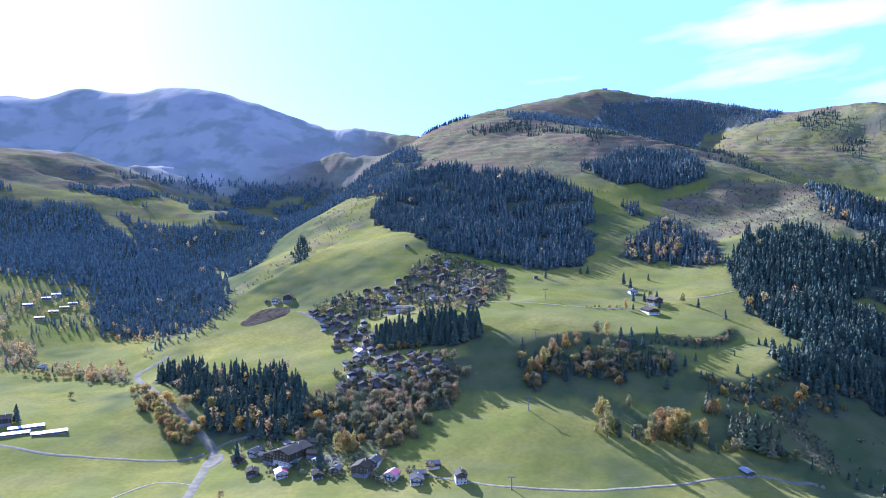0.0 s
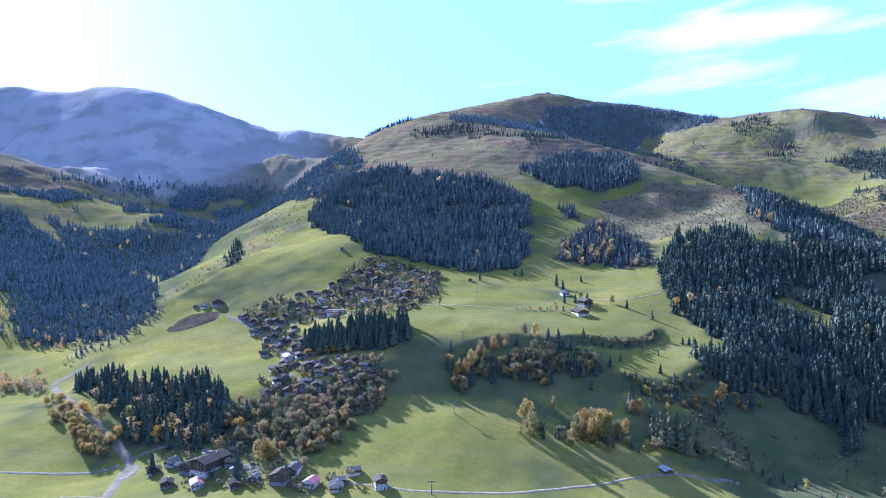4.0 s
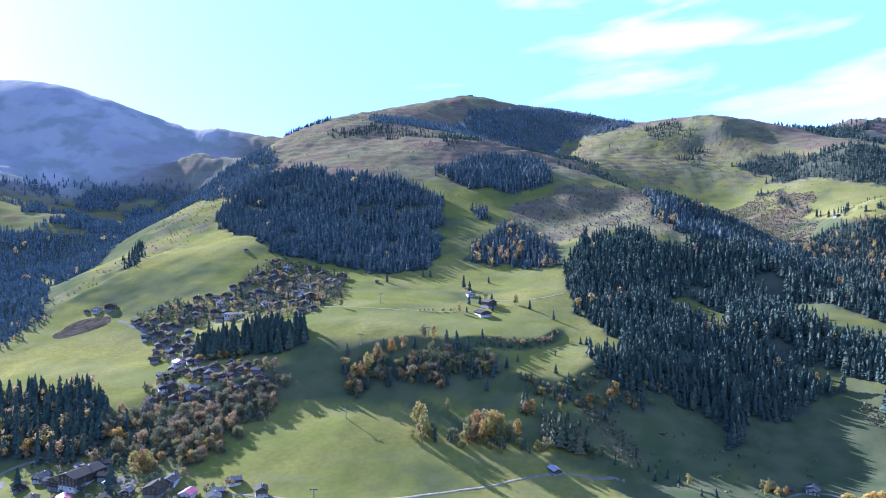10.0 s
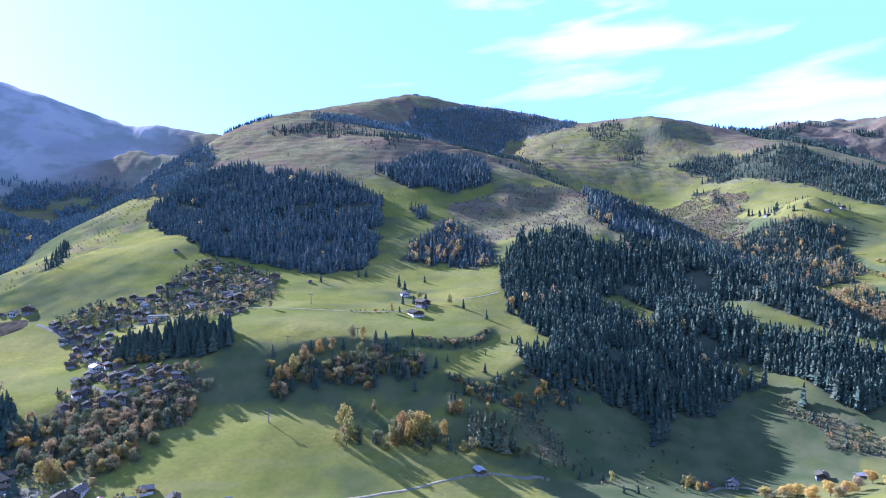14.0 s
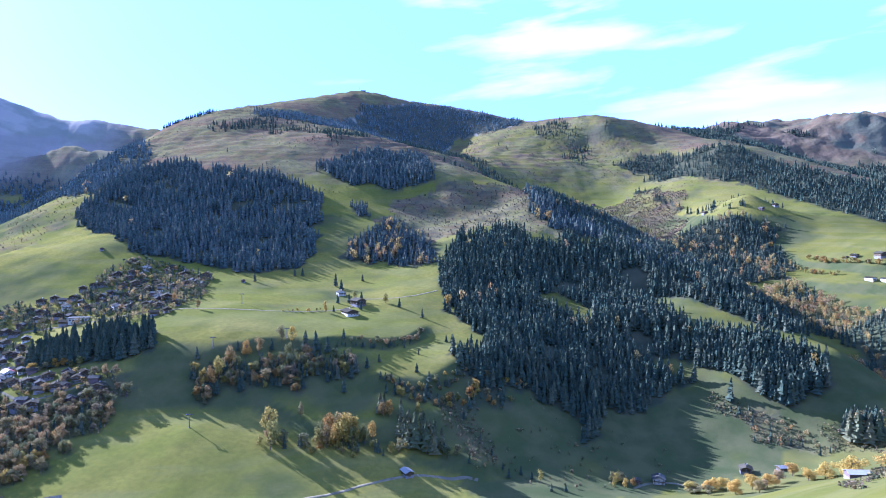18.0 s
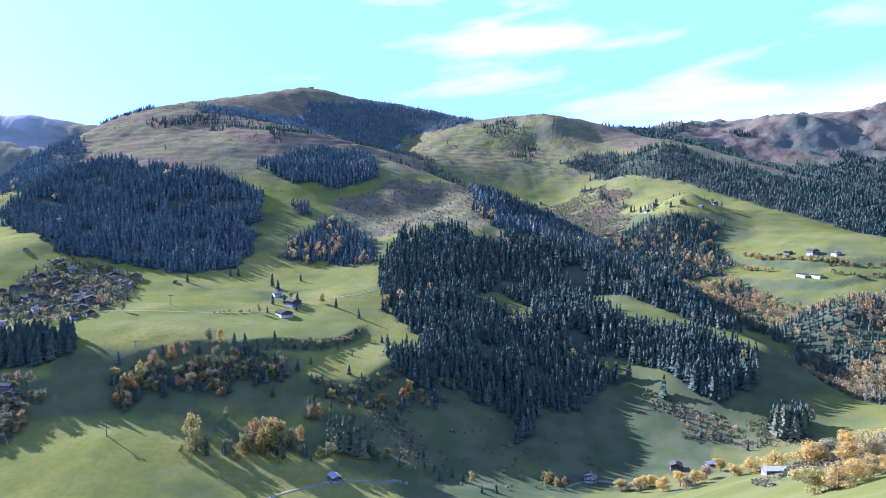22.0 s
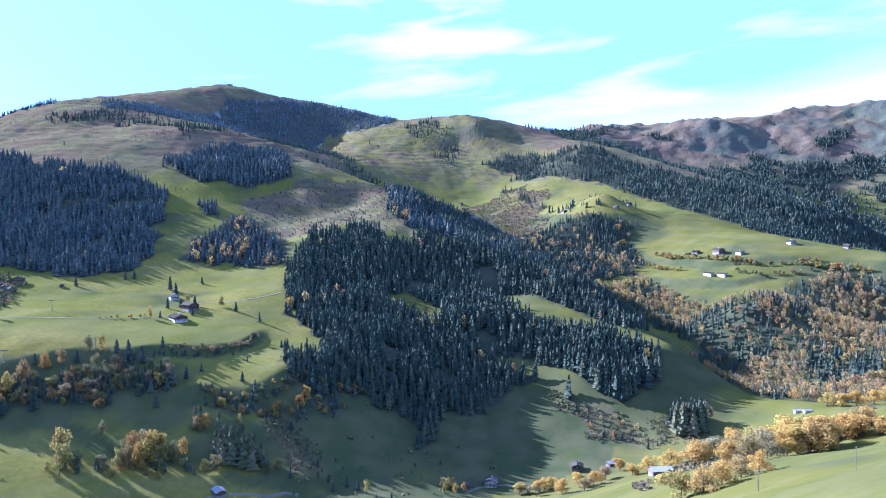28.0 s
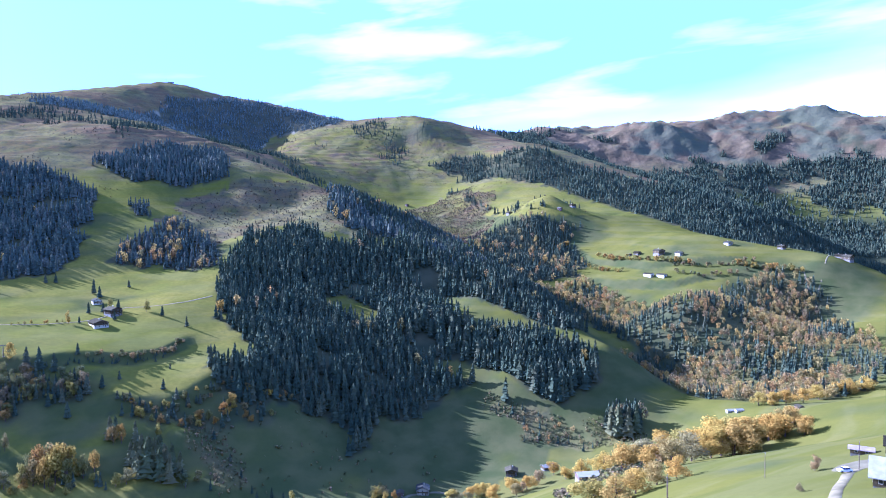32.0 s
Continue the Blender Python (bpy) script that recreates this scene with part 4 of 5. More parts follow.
rock = smooth(gz, 400, 520) * smooth(gx, 1900, 2200) * smooth(slope + 0.5 * rough_noise(gx, gy, 150), 0.35, 0.75)
rock = 0.75 * rock
rock = np.maximum(rock, smooth(slope, 0.75, 1.0) * smooth(gz, 350, 500) * smooth(gx, 1200, 1600) * 0.6)
# where the ground colour is paled for haze: far massif and crest wood
alp_haze = np.maximum(smooth(-gx, 150, 500) * smooth(gy, 2600, 3050), 0.8 * smooth(gy, 2500, 2800) * inside(AREAS["crest_forest"], gx, gy)) * 0.9 * smooth(gz, 290, 400)
# less of that paleness on one sunlit shoulder, which it turned white
alp_haze = alp_haze * (1 - 0.85 * np.exp(-((gx + 480) ** 2 + (gy - 3060) ** 2) / 260 ** 2))
sward = smooth(gx - gy * 0.2, 250, 420) * (gz < 260) * 0.8
# dark green pasture; the slope term paints deeper shade on steep low banks
dark_and_shade = np.maximum(0.85 * smooth(rough_noise(gx, gy, 60, 3) + 0.6 * ragged(AREAS["dark_pasture"], gx, gy), 0.55, 0.95), 0.8 * smooth(slope, 0.36, 0.55) * (gz < 260) * smooth(gy, 560, 640))
cover_rgba = np.stack([wood, np.clip(heath, 0, 1), np.clip(rock, 0, 1), np.ones_like(wood)], -1).reshape(-1, 4)
ground_me.attributes.new("cover", "FLOAT_COLOR", "POINT").data.foreach_set("color", cover_rgba.astype(np.float32).ravel())
ground_me.attributes.new("alp_haze", "FLOAT", "POINT").data.foreach_set("value", alp_haze.astype(np.float32).ravel())
ground_me.attributes.new("dark_and_shade", "FLOAT", "POINT").data.foreach_set("value", dark_and_shade.astype(np.float32).ravel())
ground_me.attributes.new("sward", "FLOAT", "POINT").data.foreach_set("value", sward.astype(np.float32).ravel())


# ---- roads ----
def road(name, label, line, width, mat):
    """A strip laid on the ground along a smooth line, a little proud of the grass."""
    p = np.array(line, float)
    pts = []
    for k in range(len(p) - 1):
        a, b, c, d = p[max(k - 1, 0)], p[k], p[k + 1], p[min(k + 2, len(p) - 1)]
        count = max(2, int(np.hypot(*(c - b)) / 4))
        for s in np.linspace(0, 1, count, endpoint=False):
            pts.append(0.5 * (2 * b + (c - a) * s + (2 * a - 5 * b + 4 * c - d) * s * s + (3 * b - a - 3 * c + d) * s ** 3))
    pts = np.array(pts + [p[-1]])
    way = np.gradient(pts, axis=0)
    way /= np.maximum(np.linalg.norm(way, axis=1, keepdims=True), 1e-6)
    side = np.stack([-way[:, 1], way[:, 0]], 1)
    wobble = 1 + 0.15 * (soft_noise(pts[:, 0], pts[:, 1], 9) - 0.5)
    rows = []
    for s, lift in ((-0.6, -0.25), (-0.5, 0.10), (0.0, 0.16), (0.5, 0.10), (0.6, -0.25)):
        q = pts + side * (s * width * wobble)[:, None]
        rows.append(np.column_stack([q, ground_z(q[:, 0], q[:, 1]) + lift]))
    v = np.stack(rows, 1).reshape(-1, 3)
    f = [(i * 5 + k, i * 5 + k + 5, i * 5 + k + 6, i * 5 + k + 1) for i in range(len(pts) - 1) for k in range(4)]
    return tagged(new(name, fast_mesh(name, v, f, [mat], True)), label, "road", kind="structure")


for key, (wide, line) in ROADS.items():
    hard = wide >= 3.5
    road(key, "pale asphalt road winding past the houses" if hard else "pale gravel track across the grass", line, wide, M_ASPHALT if hard else M_GRAVEL)

import collections


# ---- building helpers ----
def part(name, bm, mat, parent, label=""):
    me = bpy.data.meshes.new(name)
    bm.normal_update()
    bm.to_mesh(me)
    bm.free()
    me.materials.append(mat)
    ob = new(name, me)
    ob.parent = parent
    return tagged(ob, label)


def box(bm, cx, cy, cz, sx, sy, sz, rot=None, bevel=0.0):
    m = Matrix.Translation((cx, cy, cz))
    if rot is not None:
        m = m @ rot
    made = bmesh.ops.create_cube(bm, size=1.0, matrix=m @ Matrix.Diagonal((sx, sy, sz, 1)))
    if bevel:
        edges = list({e for v in made["verts"] for e in v.link_edges})
        bmesh.ops.bevel(bm, geom=edges, offset=bevel, segments=1, affect="EDGES")


def rod(bm, a, b, r0, r1, sides=6):
    a, b = Vector(a), Vector(b)
    m = Matrix.Translation((a + b) / 2) @ (b - a).to_track_quat("Z", "Y").to_matrix().to_4x4()
    bmesh.ops.create_cone(bm, cap_ends=True, segments=sides, radius1=r0, radius2=r1, depth=(b - a).length, matrix=m)


def thing(name, label, category, group=""):
    return tagged(new(name), label, category, group)


def gable_body(bm, w, d, z0, eaves, ridge):
    """Walls with two gables; the ridge runs along y."""
    v = [bm.verts.new(p) for p in (
        (-w / 2, -d / 2, z0), (w / 2, -d / 2, z0), (w / 2, d / 2, z0), (-w / 2, d / 2, z0),
        (-w / 2, -d / 2, eaves), (w / 2, -d / 2, eaves), (w / 2, d / 2, eaves), (-w / 2, d / 2, eaves),
        (0, -d / 2, ridge), (0, d / 2, ridge))]
    for f in ((0, 1, 5, 8, 4), (2, 3, 7, 9, 6), (1, 2, 6, 5), (3, 0, 4, 7), (3, 2, 1, 0), (4, 8, 9, 7), (8, 5, 6, 9)):
        bm.faces.new([v[i] for i in f])


def roof_slab(bm, w, d, eaves, ridge, over, thick, side):
    """One pitched slab of a roof, with its overhang and thickness."""
    rise = (ridge - eaves) / (w / 2)
    xe = w / 2 + over
    ze = ridge - rise * xe
    y = d / 2 + over
    pts = [(0, ridge), (side * xe, ze)]
    v = []
    for lift in (0.05, 0.05 + thick):
        for (px, pz) in pts:
            for py in (-y, y):
                v.append(bm.verts.new((px, py, pz + lift)))
    for f in ((0, 1, 3, 2), (4, 6, 7, 5), (0, 2, 6, 4), (1, 5, 7, 3), (2, 3, 7, 6), (0, 4, 5, 1)):
        bm.faces.new([v[i] for i in f])
    bmesh.ops.recalc_face_normals(bm, faces=bm.faces)


def window(parent, x, y, z, w, h, along):
    """A framed pane set in a wall; along: the axis in which the wall runs."""
    bm = bmesh.new()
    t = 0.14
    for s in (-1, 1):
        if along == "x":
            box(bm, x + s * w / 2, y, z, 0.12, t, h + 0.12)
            box(bm, x, y, z + s * h / 2, w + 0.12, t, 0.12)
        else:
            box(bm, x, y + s * w / 2, z, t, 0.12, h + 0.12)
            box(bm, x, y, z + s * h / 2, t, w + 0.12, 0.12)
    frame_ob = part("window", bm, M_PLASTER, parent)
    bm = bmesh.new()
    box(bm, x, y, z, w if along == "x" else 0.08, 0.08 if along == "x" else w, h)
    part("pane", bm, M_GLASS, frame_ob)


def balcony(parent, y, z, w, mat):
    bm = bmesh.new()
    box(bm, 0, y - 0.6, z, w, 1.2, 0.14)
    box(bm, 0, y - 1.15, z + 1.0, w, 0.08, 0.12)
    box(bm, 0, y - 1.15, z + 0.5, w, 0.05, 0.7)
    for s in (-1, 1):
        box(bm, s * w / 2, y - 0.6, z + 0.55, 0.06, 1.2, 0.9)
    part("balcony", bm, mat, parent, "timber balcony with a boarded rail")


def chalet(name, label, w, d, storeys, lower, upper, roof, balconies=1, columns=3, plaster_storeys=1, pitch=0.38, over=1.3, chimney=True, category="house"):
    """A house with its gable to the front (-y), a stone or plaster base, an upper storey and a wide roof."""
    h = thing(name, label, category)
    low = plaster_storeys * 2.8
    eaves = storeys * 2.8
    ridge = eaves + pitch * w / 2
    bm = bmesh.new()
    box(bm, 0, 0, (low - 3.0) / 2, w, d, low + 3.0)
    part("base_wall", bm, lower, h)
    bm = bmesh.new()
    gable_body(bm, w + 0.16, d + 0.16, low + 0.01, eaves, ridge)
    part("upper_wall", bm, upper, h)
    for side in (-1, 1):
        bm = bmesh.new()
        roof_slab(bm, w, d, eaves, ridge, over, 0.25, side)
        part("roof_slope", bm, roof, h)
    for s in range(storeys):
        z = s * 2.8 + 1.5
        out = 0.0 if s < plaster_storeys else 0.08
        for c in range(columns):
            x = (c - (columns - 1) / 2) * (w - 2.2) / max(columns - 1, 1)
            window(h, x, -d / 2 - out - 0.02, z, 1.1, 1.3, "x")
        for c in range(max(2, columns - 1)):
            y = (c - (max(2, columns - 1) - 1) / 2) * (d - 3.5) / max(max(2, columns - 1) - 1, 1)
            for side in (-1, 1):
                window(h, side * (w / 2 + out + 0.02), y, z, 1.0, 1.3, "y")
    for b in range(balconies):
        balcony(h, -d / 2 - 0.1, (plaster_storeys + b) * 2.8 + 0.1, w - 0.4, M_TIMBER)
    bm = bmesh.new()
    box(bm, w * 0.28, -d / 2 - 0.06, 1.05, 1.0, 0.12, 2.1)
    part("door", bm, M_TIMBER, h)
    if chimney:
        bm = bmesh.new()
        box(bm, w * 0.12, d * 0.18, ridge + 0.2, 0.8, 0.8, 2.0)
        box(bm, w * 0.12, d * 0.18, ridge + 1.25, 1.0, 1.0, 0.14)
        part("chimney", bm, M_PLASTER, h)
    return h


def cottage(label, w, d, eaves, lower, upper, roof):
    """A small house: base, gabled upper storey, two roof slopes, a balcony and a few windows on the valley side."""
    h = thing("cottage", label, "house")
    ridge = eaves + 0.2 * w
    bm = bmesh.new()
    box(bm, 0, 0, -0.2, w, d, 5.4)
    part("base_wall", bm, lower, h)
    bm = bmesh.new()
    gable_body(bm, w + 0.16, d + 0.16, 2.52, eaves, ridge)
    part("upper_wall", bm, upper, h)
    for side in (-1, 1):
        bm = bmesh.new()
        roof_slab(bm, w, d, eaves, ridge, 1.2, 0.25, side)
        part("roof_slope", bm, roof, h)
    balcony(h, -d / 2 - 0.1, 2.7, w - 0.6, M_TIMBER)
    for x, z in ((-w * 0.28, 1.4), (w * 0.25, 1.4), (-w * 0.2, 4.0), (w * 0.2, 4.0)):
        bm = bmesh.new()
        box(bm, x, -d / 2 - 0.1, z, 1.1, 0.1, 1.2)
        part("window", bm, M_GLASS, h)
    bm = bmesh.new()
    box(bm, w * 0.14, d * 0.2, ridge, 0.7, 0.7, 1.8, None, 0.05)
    part("chimney", bm, M_STONE, h)
    return h


def barn(name, label, w, d, eaves, wall, roof, base=None, pitch=0.36, over=0.9, openings=True):
    """A farm building with its long side along y and boarded walls on a low base."""
    h = thing(name, label, "barn")
    bm = bmesh.new()
    box(bm, 0, 0, -0.6, w, d, 3.2)
    part("base_wall", bm, base or M_STONE, h)
    bm = bmesh.new()
    gable_body(bm, w + 0.14, d + 0.14, 1.01, eaves, eaves + pitch * w / 2)
    part("boarded_wall", bm, wall, h)
    for side in (-1, 1):
        bm = bmesh.new()
        roof_slab(bm, w, d, eaves, eaves + pitch * w / 2, over, 0.2, side)
        part("roof_slope", bm, roof, h)
    if openings:
        bm = bmesh.new()
        box(bm, 0, -d / 2 - 0.1, 1.6, w * 0.34, 0.1, 3.0)
        part("barn_door", bm, M_TIMBER, h)
        for k in range(max(2, int(d / 5))):
            y = (k - (max(2, int(d / 5)) - 1) / 2) * d / max(2, int(d / 5))
            window(h, w / 2 + 0.09, y, 1.9, 1.0, 0.7, "y")
    return h


def hotel():
    h = chalet("hotel", "large dark timber hotel with white balconies and a grey roof", 20, 34, 4, M_PLASTER, M_TIMBER, M_TILE, 0, 5, 1, 0.34, 1.6)
    for s in range(1, 4):
        bm = bmesh.new()
        box(bm, -10.7, -3, s * 2.8 + 0.1, 1.3, 24, 0.2)
        box(bm, -11.3, -3, s * 2.8 + 0.6, 0.1, 24, 0.9)
        part("balcony", bm, M_PLASTER, h, "long white balcony")
    bm = bmesh.new()
    box(bm, -5, 6, 13.6, 4.5, 5, 2.6, None, 0.1)
    part("dormer", bm, M_TIMBER, h)
    return h


def hall():
    h = thing("village_hall", "low white village hall with a dark flat roof", "hall")
    bm = bmesh.new()
    box(bm, 0, 0, 1.5, 24, 13, 9)
    part("wall", bm, M_PLASTER, h)
    bm = bmesh.new()
    box(bm, 0, 0, 6.2, 26, 15, 0.5, None, 0.08)
    part("roof", bm, M_GREYROOF, h, "dark flat roof")
    for c in range(6):
        window(h, -9.5 + c * 3.8, -6.52, 3.2, 2.4, 2.0, "x")
    bm = bmesh.new()
    box(bm, 6, -6.6, 1.2, 2.0, 0.14, 2.4)
    part("door", bm, M_TIMBER, h)
    return h


BUILDERS = {
    "hotel": hotel,
    "hall": hall,
    "chalet": lambda: chalet("chalet", "brown timber chalet with a stone base and dark tiled roof", 11, 11, 2, M_STONE, M_TIMBER, M_TILE, 1, 3),
    "chalet_white": lambda: chalet("chalet", "white plastered chalet with timber balcony and grey roof", 11, 12, 2, M_PLASTER, M_PLASTER, M_GREYROOF, 1, 3, 1),
    "chalet_large": lambda: chalet("guest_house", "large timber guest house with balconies and a dark roof", 15, 17, 3, M_STONE, M_TIMBER, M_TILE, 2, 4),
    "house_red": lambda: chalet("house", "white plastered house with a red tiled roof", 11, 12, 2, M_PLASTER, M_PLASTER, M_REDTILE, 1, 3, 1, 0.45, 1.0),
    "house_lone": lambda: chalet("house", "tall white and timber house standing alone on the meadow", 10, 11, 3, M_PLASTER, M_TIMBER, M_TILE, 1, 3, 2, 0.42, 1.0),
    "lodge": lambda: chalet("lodge", "wide timber mountain lodge with a dark brown roof", 16, 24, 2, M_PLASTER, M_TIMBER, M_TILE, 1, 4, 1, 0.34, 1.5),
    "farmhouse": lambda: chalet("farmhouse", "big dark timber farmhouse with a pale metal roof", 13, 17, 1, M_STONE, M_TIMBER, M_SHEET, 0, 4, 0, 0.5, 1.2),
    "cottage": lambda: cottage("brown timber cottage with a dark tiled roof in the village", 9, 10, 5.2, M_STONE, M_TIMBER, M_TILE),
    "cottage_grey": lambda: cottage("weathered timber cottage with a grey roof in the village", 8, 10, 4.6, M_GREYWOOD, M_GREYWOOD, M_GREYROOF),
    "cottage_white": lambda: cottage("white plastered cottage with a brown gable and dark roof", 9, 11, 5.4, M_PLASTER, M_TIMBER, M_GREYROOF),
    "barn_dark": lambda: barn("barn", "dark timber barn with a brown roof behind the farmhouse", 10, 15, 3.8, M_TIMBER, M_TILE),
    "barn_small": lambda: barn("barn", "small weathered timber hay barn with a grey roof", 6, 8, 3.4, M_GREYWOOD, M_TILE),
    "shed_tan": lambda: barn("tool_shed", "low open shed with a tan sheet roof by the farm", 4.5, 7, 2.6, M_TIMBER, M_TANROOF, None, 0.2),
    "shed_small": lambda: barn("garden_shed", "small white shed with a pale roof", 5, 7, 2.8, M_PLASTER, M_SHEET),
    "barn_pale": lambda: barn("barn", "timber barn with a pale sheet metal roof", 8, 13, 3.6, M_TIMBER, M_SHEET),
    "barn_long": lambda: barn("barn", "weathered timber barn with a pale sheet roof", 8.5, 14, 3.8, M_GREYWOOD, M_WHITEROOF),
    "barn_double": lambda: barn("barn", "white walled cattle barn with a dark roof", 9, 18, 4.6, M_PLASTER, M_TILE, M_PLASTER),
    "long_shed": lambda: barn("long_house", "low house with a pale sheet roof among trees", 8, 15, 4.5, M_TIMBER, M_SHEET),
    "sheet_shed": lambda: barn("long_shed", "long low timber shed with a white sheet roof", 9, 34, 3.0, M_TIMBER, M_WHITEROOF, None, 0.16),
}
BUILT = {}


def settle(kind, x, y, yaw, group):
    z = float(ground_z(x, y)) - 0.4
    m = pose(x, y, z, 0, 0, yaw)
    if kind not in BUILT:
        BUILT[kind] = BUILDERS[kind]()
        BUILT[kind].matrix_basis = m
        ob = BUILT[kind]
    else:
        ob = copy_thing(BUILT[kind], m)
    return tagged(ob, group=group)


for cluster, rows in BUILDINGS.items():
    for kind, x, y, yaw in rows:
        settle(kind, x, y, yaw, "buildings of the " + cluster.replace("_", " "))


# ---- summit hut, lift pylons, poles, cars ----
def lift_pylon(h):
    p = thing("lift_pylon", "grey steel chairlift pylon with a crossarm on the meadow", "pylon", "chairlift pylons")
    bm = bmesh.new()
    rod(bm, (0, 0, -0.5), (0, 0, h), 0.55, 0.36, 8)
    part("mast", bm, M_STEEL, p)
    bm = bmesh.new()
    box(bm, 0, 0, h, 6.4, 0.6, 0.6)
    part("crossarm", bm, M_DARKSTEEL, p)
    for s in (-1, 1):
        bm = bmesh.new()
        box(bm, s * 2.6, 0, h - 0.3, 0.3, 2.8, 0.35)
        for k in range(4):
            rod(bm, (s * 2.6 - 0.2, -1.05 + 0.7 * k, h - 0.55), (s * 2.6 + 0.2, -1.05 + 0.7 * k, h - 0.55), 0.24, 0.24, 8)
        part("sheave_train", bm, M_DARKSTEEL, p)
    bm = bmesh.new()
    for s in (-0.2, 0.2):
        box(bm, s, -0.6, h / 2, 0.06, 0.06, h)
    for k in range(int(h / 0.6)):
        box(bm, 0, -0.6, 0.4 + k * 0.6, 0.4, 0.05, 0.05)
    part("ladder", bm, M_STEEL, p)
    bm = bmesh.new()
    box(bm, 0, 0, -0.2, 1.8, 1.8, 1.0, None, 0.08)
    part("footing", bm, M_STONE, p)
    return p


for x, y, h in POLES["lift_pylon"]:
    lift_pylon(h).matrix_basis = pose(x, y, float(ground_z(x, y)), 0, 0, -6)


def utility_pole(h):
    p = thing("utility_pole", "slim weathered wooden power pole on the grass", "pole", "power poles")
    bm = bmesh.new()
    rod(bm, (0, 0, -0.8), (0, 0, h), 0.13, 0.09, 8)
    part("pole", bm, M_GREYWOOD, p)
    bm = bmesh.new()
    rod(bm, (0, 0, h), (0, 0, h + 0.12), 0.14, 0.03, 8)
    part("cap", bm, M_STEEL, p)
    for s in (-1, 1):
        bm = bmesh.new()
        rod(bm, (s * 0.1, 0, h - 0.4), (s * 0.28, 0, h - 0.2), 0.05, 0.05, 6)
        part("insulator", bm, M_PLASTER, p)
    return p


for x, y, h in POLES["utility_pole"]:
    utility_pole(h).matrix_basis = pose(x, y, float(ground_z(x, y)), 0, -1.0, 10)


def car(label, paint):
    c = thing("car", label, "car")
    bm = bmesh.new()
    box(bm, 0, 0, 0.62, 1.78, 4.3, 0.62, None, 0.12)
    part("body", bm, paint, c)
    bm = bmesh.new()
    box(bm, 0, -0.25, 1.2, 1.5, 2.3, 0.6, None, 0.2)
    part("cabin", bm, M_GLASS, c)
    bm = bmesh.new()
    box(bm, 0, -0.25, 1.5, 1.4, 1.7, 0.06, None, 0.02)
    part("roof", bm, paint, c)
    for sx in (-1, 1):
        for sy in (-1.35, 1.35):
            bm = bmesh.new()
            rod(bm, (sx * 0.72, sy, 0.33), (sx * 0.94, sy, 0.33), 0.33, 0.33, 12)
            wheel = part("wheel", bm, M_RUBBER, c)
            bm = bmesh.new()
            rod(bm, (sx * 0.9, sy, 0.33), (sx * 0.96, sy, 0.33), 0.19, 0.19, 10)
            part("rim", bm, M_STEEL, wheel)
    return c


car("white parked car on the asphalt drive by the farm", M_CARWHITE).matrix_basis = pose(444, 166, float(ground_z(444, 166)) + 0.42, 0, 0, 65)

hut = chalet("summit_hut", "low summit hut on the bare hilltop", 14, 22, 1, M_STONE, M_TIMBER, M_TILE, 0, 3, 1, 0.3, 0.8, True, "hut")
along = np.linspace(0.84, 1.06, 90)
top = along[int(np.argmax((ground_z(731 * along, 3226 * along) - 250) / along))]
hut_x, hut_y = 731 * top, 3226 * top
hut.matrix_basis = pose(hut_x, hut_y, float(ground_z(hut_x, hut_y)) + 0.2, 0, 0, 80)
mast_thing = thing("radio_mast", "thin steel mast beside the summit hut", "mast")
bm = bmesh.new()
rod(bm, (0, 0, -1), (0, 0, 16), 0.6, 0.3, 6)
part("pole", bm, M_STEEL, mast_thing)
bm = bmesh.new()
rod(bm, (0, 0, 13), (0, 0, 14.5), 1.1, 1.1, 8)
part("aerial", bm, M_STEEL, mast_thing)
mast_thing.matrix_basis = pose(hut_x - 18, hut_y, float(ground_z(hut_x - 18, hut_y)), 0, 0, 0)


# ---- trees ----
def spruce_shape(seed, tiers, sides, girth=0.17):
    """Drooping skirts of boughs on a spire of height 1."""
    r = np.random.default_rng(seed)
    v, f = [], []
    for k in range(tiers):
        s = k / tiers
        top = 0.10 + 0.9 * (s + 1.55 / tiers)
        low = 0.06 + 0.9 * s
        rad = girth * (1 - s) ** 0.72 * r.uniform(0.85, 1.15) + 0.012
        ox, oy = r.normal(0, 0.006, 2)
        start = len(v)
        v.append((ox, oy, min(top, 1.0)))
        turn = r.uniform(0, 6.28)
        for i in range(sides):
            a = turn + 6.2832 * i / sides + r.uniform(-0.2, 0.2)
            q = rad * (r.uniform(1.0, 1.35) if i % 2 else r.uniform(0.5, 0.8))
            v.append((ox + q * math.cos(a), oy + q * math.sin(a), low + r.uniform(-0.02, 0.03)))
        f += [(start, start + 1 + i, start + 1 + (i + 1) % sides) for i in range(sides)]
    return np.array(v), np.array(f)


